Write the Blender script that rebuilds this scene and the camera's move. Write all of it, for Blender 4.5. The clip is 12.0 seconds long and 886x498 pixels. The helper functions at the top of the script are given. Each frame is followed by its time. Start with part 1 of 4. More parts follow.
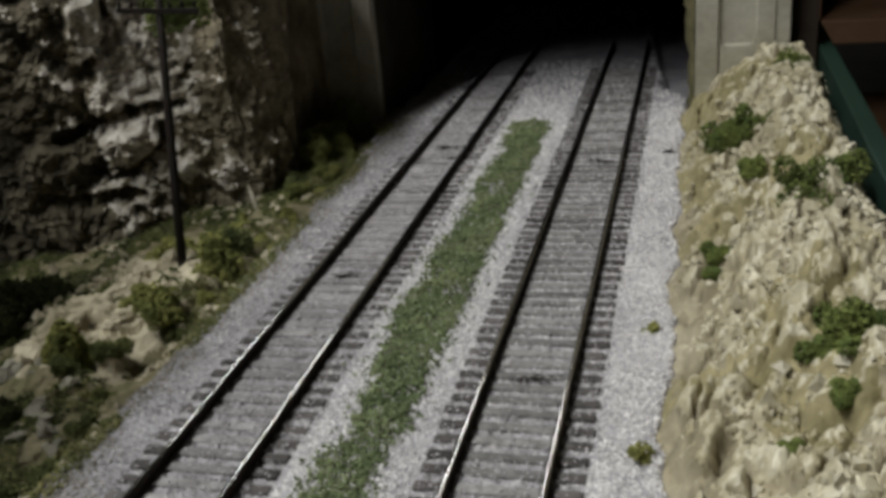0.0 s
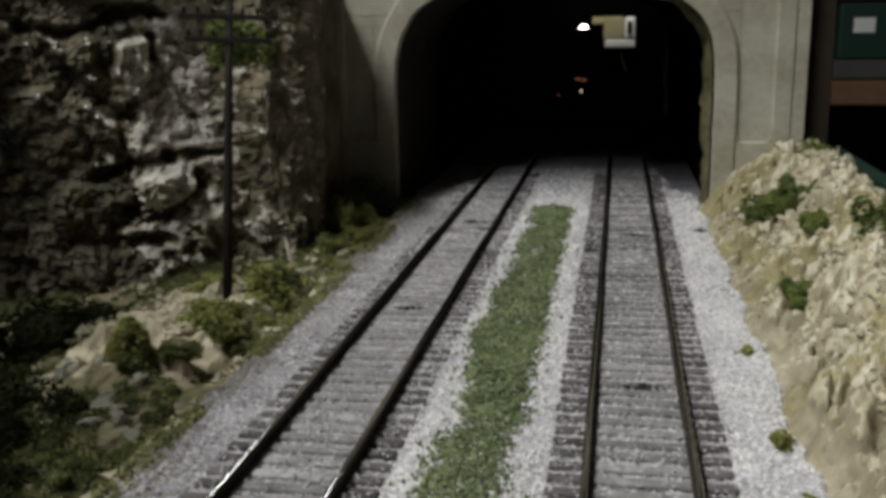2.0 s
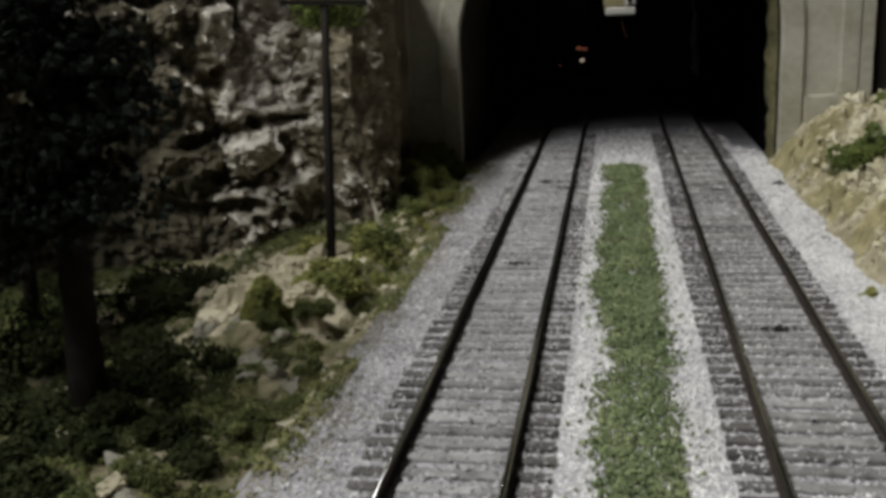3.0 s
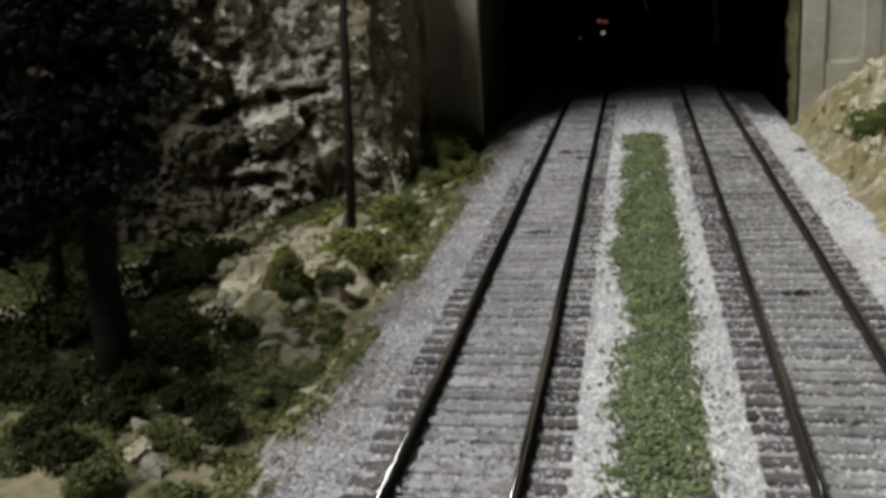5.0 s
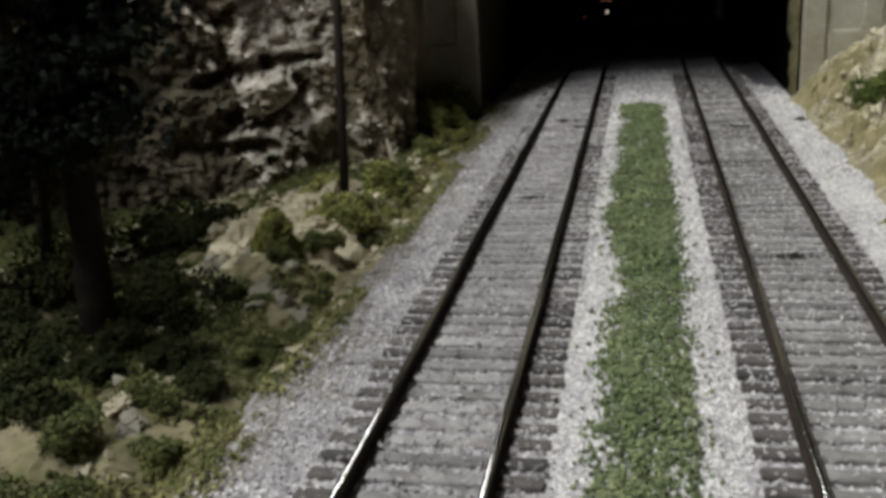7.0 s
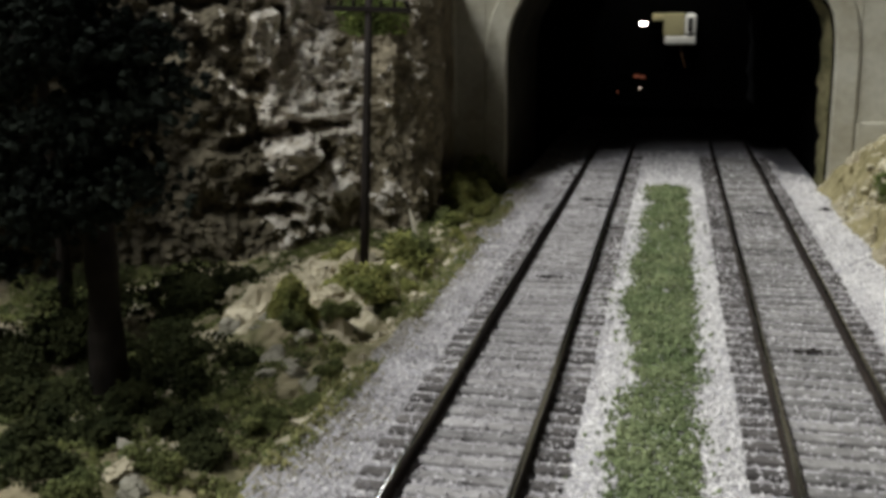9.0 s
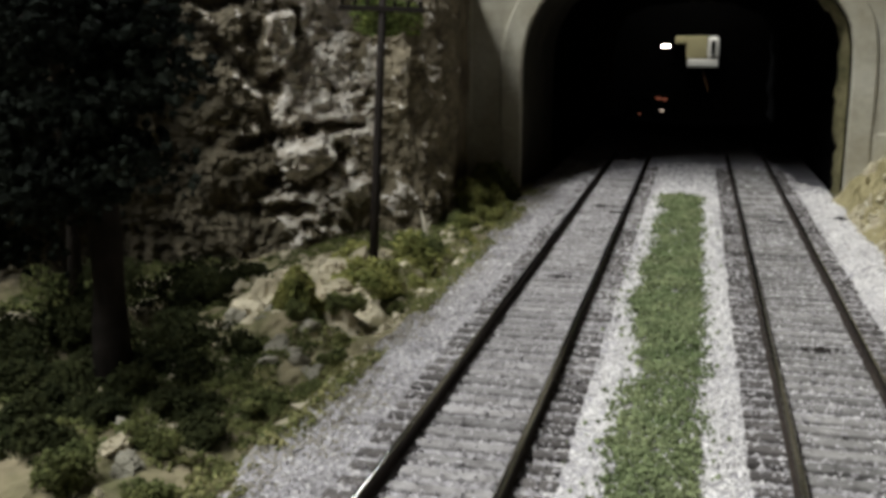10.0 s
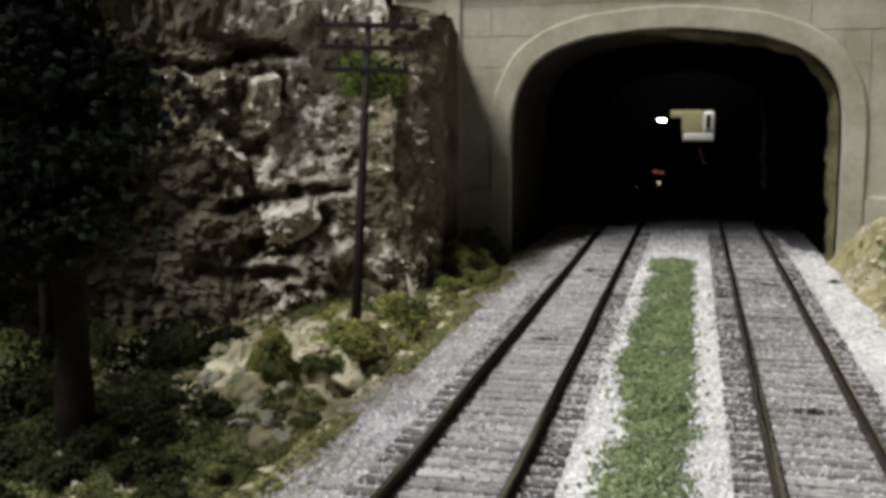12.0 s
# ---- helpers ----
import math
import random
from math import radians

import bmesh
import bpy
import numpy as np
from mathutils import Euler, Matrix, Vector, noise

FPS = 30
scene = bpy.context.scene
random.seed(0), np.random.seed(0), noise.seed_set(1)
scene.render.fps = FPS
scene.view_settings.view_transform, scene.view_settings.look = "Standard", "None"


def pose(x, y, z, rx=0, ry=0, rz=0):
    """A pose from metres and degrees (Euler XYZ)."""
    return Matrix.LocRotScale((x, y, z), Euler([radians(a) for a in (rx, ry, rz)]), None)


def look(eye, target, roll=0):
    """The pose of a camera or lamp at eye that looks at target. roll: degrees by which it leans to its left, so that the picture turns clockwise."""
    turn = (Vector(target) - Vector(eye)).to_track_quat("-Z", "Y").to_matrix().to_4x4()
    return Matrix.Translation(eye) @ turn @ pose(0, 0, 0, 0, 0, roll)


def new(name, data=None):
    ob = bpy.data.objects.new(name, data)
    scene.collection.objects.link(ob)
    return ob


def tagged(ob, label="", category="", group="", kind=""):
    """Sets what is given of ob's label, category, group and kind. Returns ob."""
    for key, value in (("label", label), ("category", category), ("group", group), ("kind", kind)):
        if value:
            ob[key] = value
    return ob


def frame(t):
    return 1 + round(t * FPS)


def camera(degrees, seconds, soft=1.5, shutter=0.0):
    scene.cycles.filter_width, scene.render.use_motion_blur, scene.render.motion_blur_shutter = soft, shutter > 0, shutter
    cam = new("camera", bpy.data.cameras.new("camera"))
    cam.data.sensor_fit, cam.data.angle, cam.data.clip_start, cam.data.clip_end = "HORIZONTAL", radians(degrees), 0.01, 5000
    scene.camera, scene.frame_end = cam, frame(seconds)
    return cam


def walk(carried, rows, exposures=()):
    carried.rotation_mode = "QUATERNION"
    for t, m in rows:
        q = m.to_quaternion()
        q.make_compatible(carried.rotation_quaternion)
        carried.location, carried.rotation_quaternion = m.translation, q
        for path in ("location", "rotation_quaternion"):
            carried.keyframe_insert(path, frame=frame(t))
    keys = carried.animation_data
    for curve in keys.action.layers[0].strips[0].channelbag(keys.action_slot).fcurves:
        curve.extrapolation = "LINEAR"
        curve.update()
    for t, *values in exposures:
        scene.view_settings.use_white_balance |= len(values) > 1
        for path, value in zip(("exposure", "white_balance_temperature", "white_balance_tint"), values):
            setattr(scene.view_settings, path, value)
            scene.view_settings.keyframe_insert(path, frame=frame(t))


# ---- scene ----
cam = camera(47.92, 12.0, soft=4.1)
PATH = [
    (0, (0.06022, -0.38202, 0.10444), (-0.01371, -0.11507, -0.01076), -5.24),
    (0.5, (0.04489, -0.38670, 0.09476), (-0.01044, -0.10877, -0.00369), -3.05),
    (1, (0.03626, -0.38816, 0.07936), (-0.01783, -0.10514, -0.00413), -0.77),
    (1.5, (0.03466, -0.39260, 0.07349), (-0.02118, -0.10734, -0.00075), -0.32),
    (2, (0.02254, -0.39620, 0.07142), (-0.02832, -0.10837, 0.00388), -0.83),
    (2.5, (0.00318, -0.40245, 0.07036), (-0.04602, -0.11568, -0.00274), -1.73),
    (3, (-0.00394, -0.40414, 0.06817), (-0.05495, -0.11818, -0.00681), -2.46),
    (3.2, (-0.00431, -0.40549, 0.06961), (-0.05867, -0.12077, -0.00771), -2.72),
    (5, (-0.00332, -0.40530, 0.06675), (-0.06086, -0.12236, -0.01471), -3.49),
    (5.5, (-0.00362, -0.40447, 0.06623), (-0.06228, -0.12239, -0.01739), -3.50),
    (6, (-0.00283, -0.40423, 0.06557), (-0.06183, -0.12293, -0.02039), -3.25),
    (6.5, (-0.00299, -0.40440, 0.06379), (-0.06150, -0.12261, -0.02088), -3.28),
    (7, (-0.00139, -0.40330, 0.06226), (-0.05969, -0.12223, -0.02495), -3.30),
    (7.2, (0.00021, -0.40368, 0.06353), (-0.05724, -0.12300, -0.02544), -3.27),
    (8.8, (0.00127, -0.40265, 0.06423), (-0.06051, -0.11637, -0.00738), -0.86),
    (9, (0.00016, -0.40237, 0.06443), (-0.06556, -0.11825, -0.00356), -0.69),
    (9.5, (0.00100, -0.40303, 0.06080), (-0.07055, -0.11842, 0.00115), 0.21),
    (10, (0.00306, -0.40257, 0.05886), (-0.06872, -0.11848, -0.00325), -0.01),
    (10.5, (0.00326, -0.40344, 0.05518), (-0.07074, -0.11977, -0.00640), 0.06),
    (11, (0.00435, -0.39940, 0.06368), (-0.06777, -0.11448, 0.00412), -0.95),
    (11.5, (0.00372, -0.39748, 0.05862), (-0.06965, -0.11068, 0.01403), -0.36),
    (12, (0.00565, -0.39675, 0.05491), (-0.06671, -0.10915, 0.01451), -0.13),
]
walk(cam, [(t, look(eye, target, roll)) for t, eye, target, roll in PATH], [(0, -0.40), (2.5, -0.27), (6.5, -0.18), (9.5, 0.0), (12, 0.36)])

# A model railway in the usual small scale: all plan numbers below are centimetres.
CM = 0.01

# ---- light: a dim workshop with three ceiling fixtures and an added fill lamp ----
world = bpy.data.worlds.new("world")
world.use_nodes = True
world.node_tree.nodes["Background"].inputs["Color"].default_value = (0.02, 0.02, 0.025, 1)
world.node_tree.nodes["Background"].inputs["Strength"].default_value = 0.05
scene.world = world


def area_lamp(name, place, lean, tip, size_x, size_y, watts, color):
    """A fixture along y that faces down; lean turns it towards +x, tip turns it along y (degrees)."""
    data = bpy.data.lights.new(name, "AREA")
    data.shape, data.size, data.size_y, data.energy, data.color = "RECTANGLE", size_x * CM, size_y * CM, watts, color
    ob = new(name, data)
    ob.matrix_world = pose(place[0] * CM, place[1] * CM, place[2] * CM, tip, -lean, 0)
    return ob


# long tube fixtures parallel to the tracks: over the verge, behind it and over the far hill; a small unseen lamp is
# added in the back room to brighten the cabinet
area_lamp("tube_fixture", (-58, -52, 128), 25, 0, 8, 118, 27.5, (0.935, 0.95, 0.905))
area_lamp("rear_tube_fixture", (-63, -142, 128), 14, 35, 8, 70, 9.0, (0.93, 0.95, 0.95))
area_lamp("cabinet_fill_lamp", (-4, 530, 62), 0, 38, 40, 14, 4.5, (1.0, 0.97, 0.88))
area_lamp("far_tube_fixture", (-45, 119, 103), 0, -40, 9, 46, 5.5, (0.93, 0.96, 1.0))


# ---- numpy noise ----
def hashed(ix, iy, iz):
    h = (ix * 374761393 + iy * 668265263 + iz * 1274126177) & 0xFFFFFFFF
    h = ((h ^ (h >> 13)) * 1103515245) & 0xFFFFFFFF
    h = ((h ^ (h >> 15)) * 2246822519) & 0xFFFFFFFF
    return ((h ^ (h >> 16)) & 0xFFFF) / 65535.0


def vnoise(x, y, z=0.0):
    """Smooth lattice noise from -1 to 1."""
    x, y, z = np.broadcast_arrays(np.asarray(x, float), np.asarray(y, float), np.asarray(z, float))
    ix, iy, iz = (np.floor(v).astype(np.int64) for v in (x, y, z))
    fx, fy, fz = x - ix, y - iy, z - iz
    fx, fy, fz = (f * f * (3 - 2 * f) for f in (fx, fy, fz))
    total = 0
    for a in (0, 1):
        for b in (0, 1):
            for c in (0, 1):
                weight = (fx if a else 1 - fx) * (fy if b else 1 - fy) * (fz if c else 1 - fz)
                total = total + weight * hashed(ix + a, iy + b, iz + c)
    return 2 * total - 1


def fractal(x, y, z=0.0, octaves=4, rough=0.5):
    total, size, k = 0, 1.0, 1.0
    for n in range(octaves):
        total = total + size * vnoise(np.asarray(x) * k + 7.3 * n, np.asarray(y) * k + 3.1 * n, np.asarray(z) * k)
        size, k = size * rough, k * 2.03
    return total


def ridged(x, y, z=0.0, octaves=4):
    total, size, k = 0, 1.0, 1.0
    for n in range(octaves):
        total = total + size * (1 - 2 * np.abs(vnoise(np.asarray(x) * k + 5.7 * n, np.asarray(y) * k, np.asarray(z) * k + n)))
        size, k = size * 0.5, k * 2.1
    return total


def cells(x, y, seed=0):
    """Cell noise on a plane: distance to the nearest seed, distance to the border, and the cell's random value."""
    x, y = np.asarray(x, float), np.asarray(y, float)
    ix, iy = np.floor(x).astype(np.int64), np.floor(y).astype(np.int64)
    near = np.full(x.shape, 9.0)
    second, value = near.copy(), near * 0
    for a in (-1, 0, 1):
        for b in (-1, 0, 1):
            cx, cy = ix + a, iy + b
            d = np.hypot(cx + hashed(cx, cy, np.int64(seed)) - x, cy + hashed(cx, cy, np.int64(seed + 9)) - y)
            closer = d < near
            second = np.where(closer, near, np.minimum(second, d))
            value = np.where(closer, hashed(cx, cy, np.int64(seed + 21)), value)
            near = np.where(closer, d, near)
    return near, second - near, value


def facets(x, y, seed=0, slope=0.8):
    """Broken faces: every cell has its own level and its own tilt."""
    x, y = np.asarray(x, float), np.asarray(y, float)
    ix, iy = np.floor(x).astype(np.int64), np.floor(y).astype(np.int64)
    near, out = np.full(x.shape, 9.0), x * 0
    for a in (-1, 0, 1):
        for b in (-1, 0, 1):
            cx, cy = ix + a, iy + b
            dx, dy = x - cx - hashed(cx, cy, np.int64(seed)), y - cy - hashed(cx, cy, np.int64(seed + 9))
            h = [hashed(cx, cy, np.int64(seed + k)) - 0.5 for k in (21, 33, 47)]
            d = np.hypot(dx, dy)
            out = np.where(d < near, h[0] + slope * (dx * h[1] + dy * h[2]), out)
            near = np.minimum(near, d)
    return out


def smooth(a, b, v):
    v = np.clip((np.asarray(v, float) - a) / (b - a), 0, 1)
    return v * v * (3 - 2 * v)


# ---- materials ----
def shader(name, color, rough=0.8, metal=0.0, spread=0.25, grain=60.0, blotch=9.0, bump=0.3, second=None, island=0.0, each=0.0, specular=0.3, blend=0.5):
    """A worn surface: two colours mixed by blotches, fine grain, and bump. Sizes are in waves to the 10 cm."""
    mat = bpy.data.materials.new(name)
    mat.use_nodes = True
    nodes, links = mat.node_tree.nodes, mat.node_tree.links
    bsdf = nodes["Principled BSDF"]
    bsdf.inputs["Roughness"].default_value = rough
    bsdf.inputs["Metallic"].default_value = metal
    bsdf.inputs["Specular IOR Level"].default_value = specular
    where = nodes.new("ShaderNodeNewGeometry")
    big = nodes.new("ShaderNodeTexNoise")
    big.inputs["Scale"].default_value, big.inputs["Detail"].default_value, big.inputs["Roughness"].default_value = blotch * 10, 5, 0.6
    fine = nodes.new("ShaderNodeTexNoise")
    fine.inputs["Scale"].default_value, fine.inputs["Detail"].default_value = grain * 10, 3
    for n in (big, fine):
        links.new(where.outputs["Position"], n.inputs["Vector"])
    ramp = nodes.new("ShaderNodeMapRange")
    ramp.inputs["From Min"].default_value, ramp.inputs["From Max"].default_value = blend - 0.14, blend + 0.14
    links.new(big.outputs["Fac"], ramp.inputs["Value"])
    mix = nodes.new("ShaderNodeMix")
    mix.data_type = "RGBA"
    other = second or tuple(c * (1 - spread) for c in color)
    mix.inputs["A"].default_value, mix.inputs["B"].default_value = (*color, 1), (*other, 1)
    links.new(ramp.outputs["Result"], mix.inputs["Factor"])
    vary = nodes.new("ShaderNodeMath")
    vary.operation = "MULTIPLY_ADD"
    vary.inputs[1].default_value, vary.inputs[2].default_value = 2 * spread, 1 - spread
    links.new(fine.outputs["Fac"], vary.inputs[0])
    value = vary.outputs[0]
    for amount, source in ((island, "geo"), (each, "object")):
        if amount:
            src = where.outputs["Random Per Island"] if source == "geo" else nodes.new("ShaderNodeObjectInfo").outputs["Random"]
            m = nodes.new("ShaderNodeMath")
            m.operation = "MULTIPLY_ADD"
            m.inputs[1].default_value, m.inputs[2].default_value = 2 * amount, 1 - amount
            links.new(src, m.inputs[0])
            t = nodes.new("ShaderNodeMath")
            t.operation = "MULTIPLY"
            links.new(value, t.inputs[0])
            links.new(m.outputs[0], t.inputs[1])
            value = t.outputs[0]
    tint = nodes.new("ShaderNodeVectorMath")
    tint.operation = "SCALE"
    links.new(mix.outputs["Result"], tint.inputs[0])
    links.new(value, tint.inputs["Scale"])
    links.new(tint.outputs["Vector"], bsdf.inputs["Base Color"])
    if bump:
        b = nodes.new("ShaderNodeBump")
        b.inputs["Strength"].default_value, b.inputs["Distance"].default_value = bump, 0.0006
        links.new(fine.outputs["Fac"], b.inputs["Height"])
        links.new(b.outputs["Normal"], bsdf.inputs["Normal"])
    return mat


def glow(name, color, strength):
    mat = bpy.data.materials.new(name)
    mat.use_nodes = True
    bsdf = mat.node_tree.nodes["Principled BSDF"]
    bsdf.inputs["Base Color"].default_value = (*color, 1)
    bsdf.inputs["Emission Color"].default_value = (*color, 1)
    bsdf.inputs["Emission Strength"].default_value = strength
    return mat


BALLAST = shader("ballast_bed", (0.40, 0.385, 0.41), 0.95, spread=0.35, grain=90, blotch=8, bump=0.6, second=(0.27, 0.255, 0.27))
GRAIN = shader("ballast_grain", (0.70, 0.68, 0.672), 0.9, spread=0.15, grain=120, blotch=6, bump=0, second=(0.58, 0.56, 0.565), island=0.24)
STAINED = shader("stained_grain", (0.47, 0.45, 0.465), 0.9, spread=0.2, grain=120, blotch=9, bump=0, second=(0.29, 0.275, 0.285), island=0.4)
SOILED = shader("soiled_grain", (0.34, 0.315, 0.275), 0.9, spread=0.2, grain=120, blotch=9, bump=0, second=(0.22, 0.20, 0.16), island=0.35)
TIE = shader("tie_plastic", (0.105, 0.095, 0.092), 0.85, spread=0.35, grain=80, blotch=16, bump=0.5, second=(0.05, 0.045, 0.044), each=0.3, blend=0.52)
DUSTY_TIE = shader("dusty_tie", (0.27, 0.258, 0.258), 0.9, spread=0.45, grain=70, blotch=22, bump=0.8, second=(0.13, 0.12, 0.12), each=0.3, blend=0.56)
WORN_TIE = shader("worn_tie", (0.24, 0.23, 0.225), 0.9, spread=0.45, grain=70, blotch=22, bump=0.8, second=(0.115, 0.108, 0.105), each=0.35, blend=0.55)
RAIL = shader("rail_side", (0.022, 0.017, 0.015), 0.8, spread=0.3, grain=60, blotch=10, bump=0.3, second=(0.034, 0.026, 0.021), specular=0.15)
RAIL_TOP = shader("rail_top", (0.48, 0.46, 0.42), 0.1, 1.0, spread=0.12, grain=40, blotch=12, bump=0)
TURF = shader("turf_foam", (0.195, 0.222, 0.118), 0.95, spread=0.35, grain=60, blotch=9, bump=0.4, second=(0.115, 0.148, 0.072), island=0.5, specular=0.1)
EARTH = shader("earth", (0.27, 0.23, 0.15), 0.95, spread=0.4, grain=40, blotch=9, bump=0.8, second=(0.125, 0.12, 0.06))
BANK = shader("plaster_rubble", (0.37, 0.325, 0.235), 0.9, spread=0.35, grain=35, blotch=8, bump=0.9, second=(0.21, 0.18, 0.115))
BANK_MOSS = shader("mossy_bank", (0.33, 0.285, 0.165), 0.95, spread=0.4, grain=35, blotch=9, bump=0.9, second=(0.19, 0.165, 0.085))
RUBBLE = shader("rubble_bits", (0.50, 0.46, 0.345), 0.4, spread=0.3, grain=50, blotch=9, bump=0.8, second=(0.33, 0.285, 0.18), island=0.25, specular=0.6)
ROCK = shader("cast_rock", (0.255, 0.217, 0.153), 0.85, spread=0.5, grain=50, blotch=14, bump=1.0, second=(0.10, 0.082, 0.054))
# darker copy of the brown rock, for the part the trees shade
SHADED_ROCK = shader("shaded_rock", (0.155, 0.132, 0.092), 0.9, spread=0.45, grain=30, blotch=9, bump=1.0, second=(0.06, 0.05, 0.034))
GREY_ROCK = shader("dry_brushed_rock", (0.68, 0.64, 0.595), 0.85, spread=0.5, grain=55, blotch=20, bump=1.0, second=(0.36, 0.315, 0.26))
FLANK = shader("earth_flank", (0.195, 0.162, 0.108), 0.95, spread=0.35, grain=30, blotch=5, bump=0.6, second=(0.07, 0.056, 0.036))
PALE_ROCK = shader("pale_rock", (0.52, 0.465, 0.35), 0.85, spread=0.3, grain=35, blotch=8, bump=0.8, second=(0.33, 0.29, 0.205))
SAGE_ROCK = shader("sage_rock", (0.35, 0.325, 0.27), 0.9, spread=0.3, grain=35, blotch=9, bump=0.8, second=(0.18, 0.17, 0.135))
CONCRETE = shader("cast_concrete", (0.45, 0.43, 0.36), 0.85, spread=0.2, grain=40, blotch=3.5, bump=0.3, second=(0.32, 0.295, 0.225))
BRUSH = shader("bush_foam", (0.245, 0.24, 0.082), 0.95, spread=0.3, grain=50, blotch=14, bump=0.4, second=(0.115, 0.128, 0.042), island=0.4, specular=0.1)
# dark bush green, taken lower to hold the shade under the trees
SHADED_BRUSH = shader("shaded_foam", (0.046, 0.051, 0.021), 0.95, spread=0.3, grain=50, blotch=12, bump=0.4, second=(0.023, 0.028, 0.0115), island=0.45, specular=0.1)
# needle green taken almost to black to hold the shade in the crowns
NEEDLES = shader("shaded_needles", (0.017, 0.021, 0.016), 0.95, spread=0.3, grain=50, blotch=5, bump=0.4, second=(0.004, 0.006, 0.0045), island=0.45, specular=0.1)
FRESH = shader("fresh_foam", (0.145, 0.17, 0.05), 0.95, spread=0.3, grain=50, blotch=16, bump=0.4, second=(0.07, 0.095, 0.03), island=0.42, specular=0.1)
OLIVE = shader("olive_foam", (0.15, 0.158, 0.062), 0.95, spread=0.3, grain=50, blotch=12, bump=0.4, second=(0.06, 0.075, 0.03), island=0.45, specular=0.1)
MOSS_LIGHT = shader("pale_moss", (0.26, 0.245, 0.115), 0.95, spread=0.3, grain=50, blotch=10, bump=0.4, second=(0.14, 0.152, 0.06), island=0.4, specular=0.1)
# bark darkened too, as the trunks stand in shade
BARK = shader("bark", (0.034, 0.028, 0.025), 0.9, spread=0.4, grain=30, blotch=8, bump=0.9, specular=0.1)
CLINKER = shader("clinker", (0.022, 0.018, 0.016), 0.9, spread=0.4, grain=30, blotch=8, bump=0.9, specular=0.1)
WHITE_WOOD = shader("bleached_wood", (0.60, 0.55, 0.45), 0.8, spread=0.2, grain=40, blotch=9, bump=0.3)
POLE = shader("pole_wood", (0.016, 0.012, 0.010), 0.75, spread=0.35, grain=40, blotch=8, bump=0.4, specular=0.15)
# near black: the darkness of the bore is put into the colour
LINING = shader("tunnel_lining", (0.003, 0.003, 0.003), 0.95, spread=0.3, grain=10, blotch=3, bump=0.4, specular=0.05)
DARK_PLASTER = shader("dark_plaster", (0.06, 0.054, 0.038), 0.95, spread=0.3, grain=30, blotch=5, bump=0.5, second=(0.03, 0.027, 0.02))
RIM = shader("rough_rim", (0.17, 0.15, 0.08), 0.95, spread=0.4, grain=30, blotch=10, bump=0.9, second=(0.055, 0.055, 0.022))
FASCIA = shader("green_paint", (0.010, 0.028, 0.019), 0.6, spread=0.15, grain=20, blotch=3, bump=0.1)
BOARD = shader("dark_board", (0.05, 0.035, 0.025), 0.85, spread=0.3, grain=20, blotch=4, bump=0.3)
# near black, in place of the darkness at the far end of the room
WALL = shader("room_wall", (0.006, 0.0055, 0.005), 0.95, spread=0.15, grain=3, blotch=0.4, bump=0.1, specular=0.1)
FLOOR = shader("concrete_floor", (0.08, 0.078, 0.07), 0.9, spread=0.2, grain=4, blotch=0.5, bump=0.1)
# pale coat for unseen surfaces that bounce fill onto the layout
PLASTER = shader("bounce_plaster", (0.24, 0.225, 0.20), 0.95, spread=0.1, grain=4, blotch=0.4, bump=0.1)
WOOD = shader("shelf_wood", (0.17, 0.092, 0.05), 0.7, spread=0.25, grain=8, blotch=1, bump=0.2)
GREEN_BOX = shader("green_crate", (0.010, 0.040, 0.028), 0.6, spread=0.2, grain=8, blotch=1, bump=0.1)
MAROON = shader("maroon_cloth", (0.10, 0.03, 0.045), 0.9, spread=0.2, grain=8, blotch=1, bump=0.1)
WHITE = shader("white_card", (0.75, 0.75, 0.72), 0.7, spread=0.05, grain=8, blotch=1, bump=0)
CREAM = shader("cream_panel", (0.38, 0.35, 0.20), 0.7, spread=0.12, grain=4, blotch=1, bump=0)
# near black, so board and partition stay dark under any stray light
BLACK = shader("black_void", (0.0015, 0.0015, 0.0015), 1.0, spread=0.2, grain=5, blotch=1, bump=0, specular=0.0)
BULB = glow("warm_bulb", (1.0, 0.84, 0.72), 24.0)
RED_LED = glow("red_indicator", (0.8, 0.25, 0.15), 0.007)
BULB_DIM = glow("dim_indicator", (1.0, 0.8, 0.66), 1.2)


# ---- mesh helpers ----
def mesh_of(name, verts, faces, mats, soft=False, marks=None):
    me = bpy.data.meshes.new(name)
    me.from_pydata((np.asarray(verts, float) * CM).tolist(), [], np.asarray(faces).tolist() if isinstance(faces, np.ndarray) else faces)
    for m in mats if isinstance(mats, (list, tuple)) else [mats]:
        me.materials.append(m)
    if soft:
        me.polygons.foreach_set("use_smooth", [True] * len(me.polygons))
    if marks is not None:
        me.polygons.foreach_set("material_index", np.asarray(marks, np.int32))
    me.update()
    return me


def thing(name, verts, faces, mats, soft=False, parent=None, marks=None, label="", category="", group="", kind=""):
    ob = new(name, mesh_of(name, verts, faces, mats, soft, marks))
    ob.parent = parent
    return tagged(ob, label, category, group, kind)


def base(name, x, y, z, label, category, group="", kind=""):
    ob = new(name)
    ob.empty_display_size = 0.01
    ob.matrix_world = pose(x * CM, y * CM, z * CM)
    return tagged(ob, label, category, group, kind)


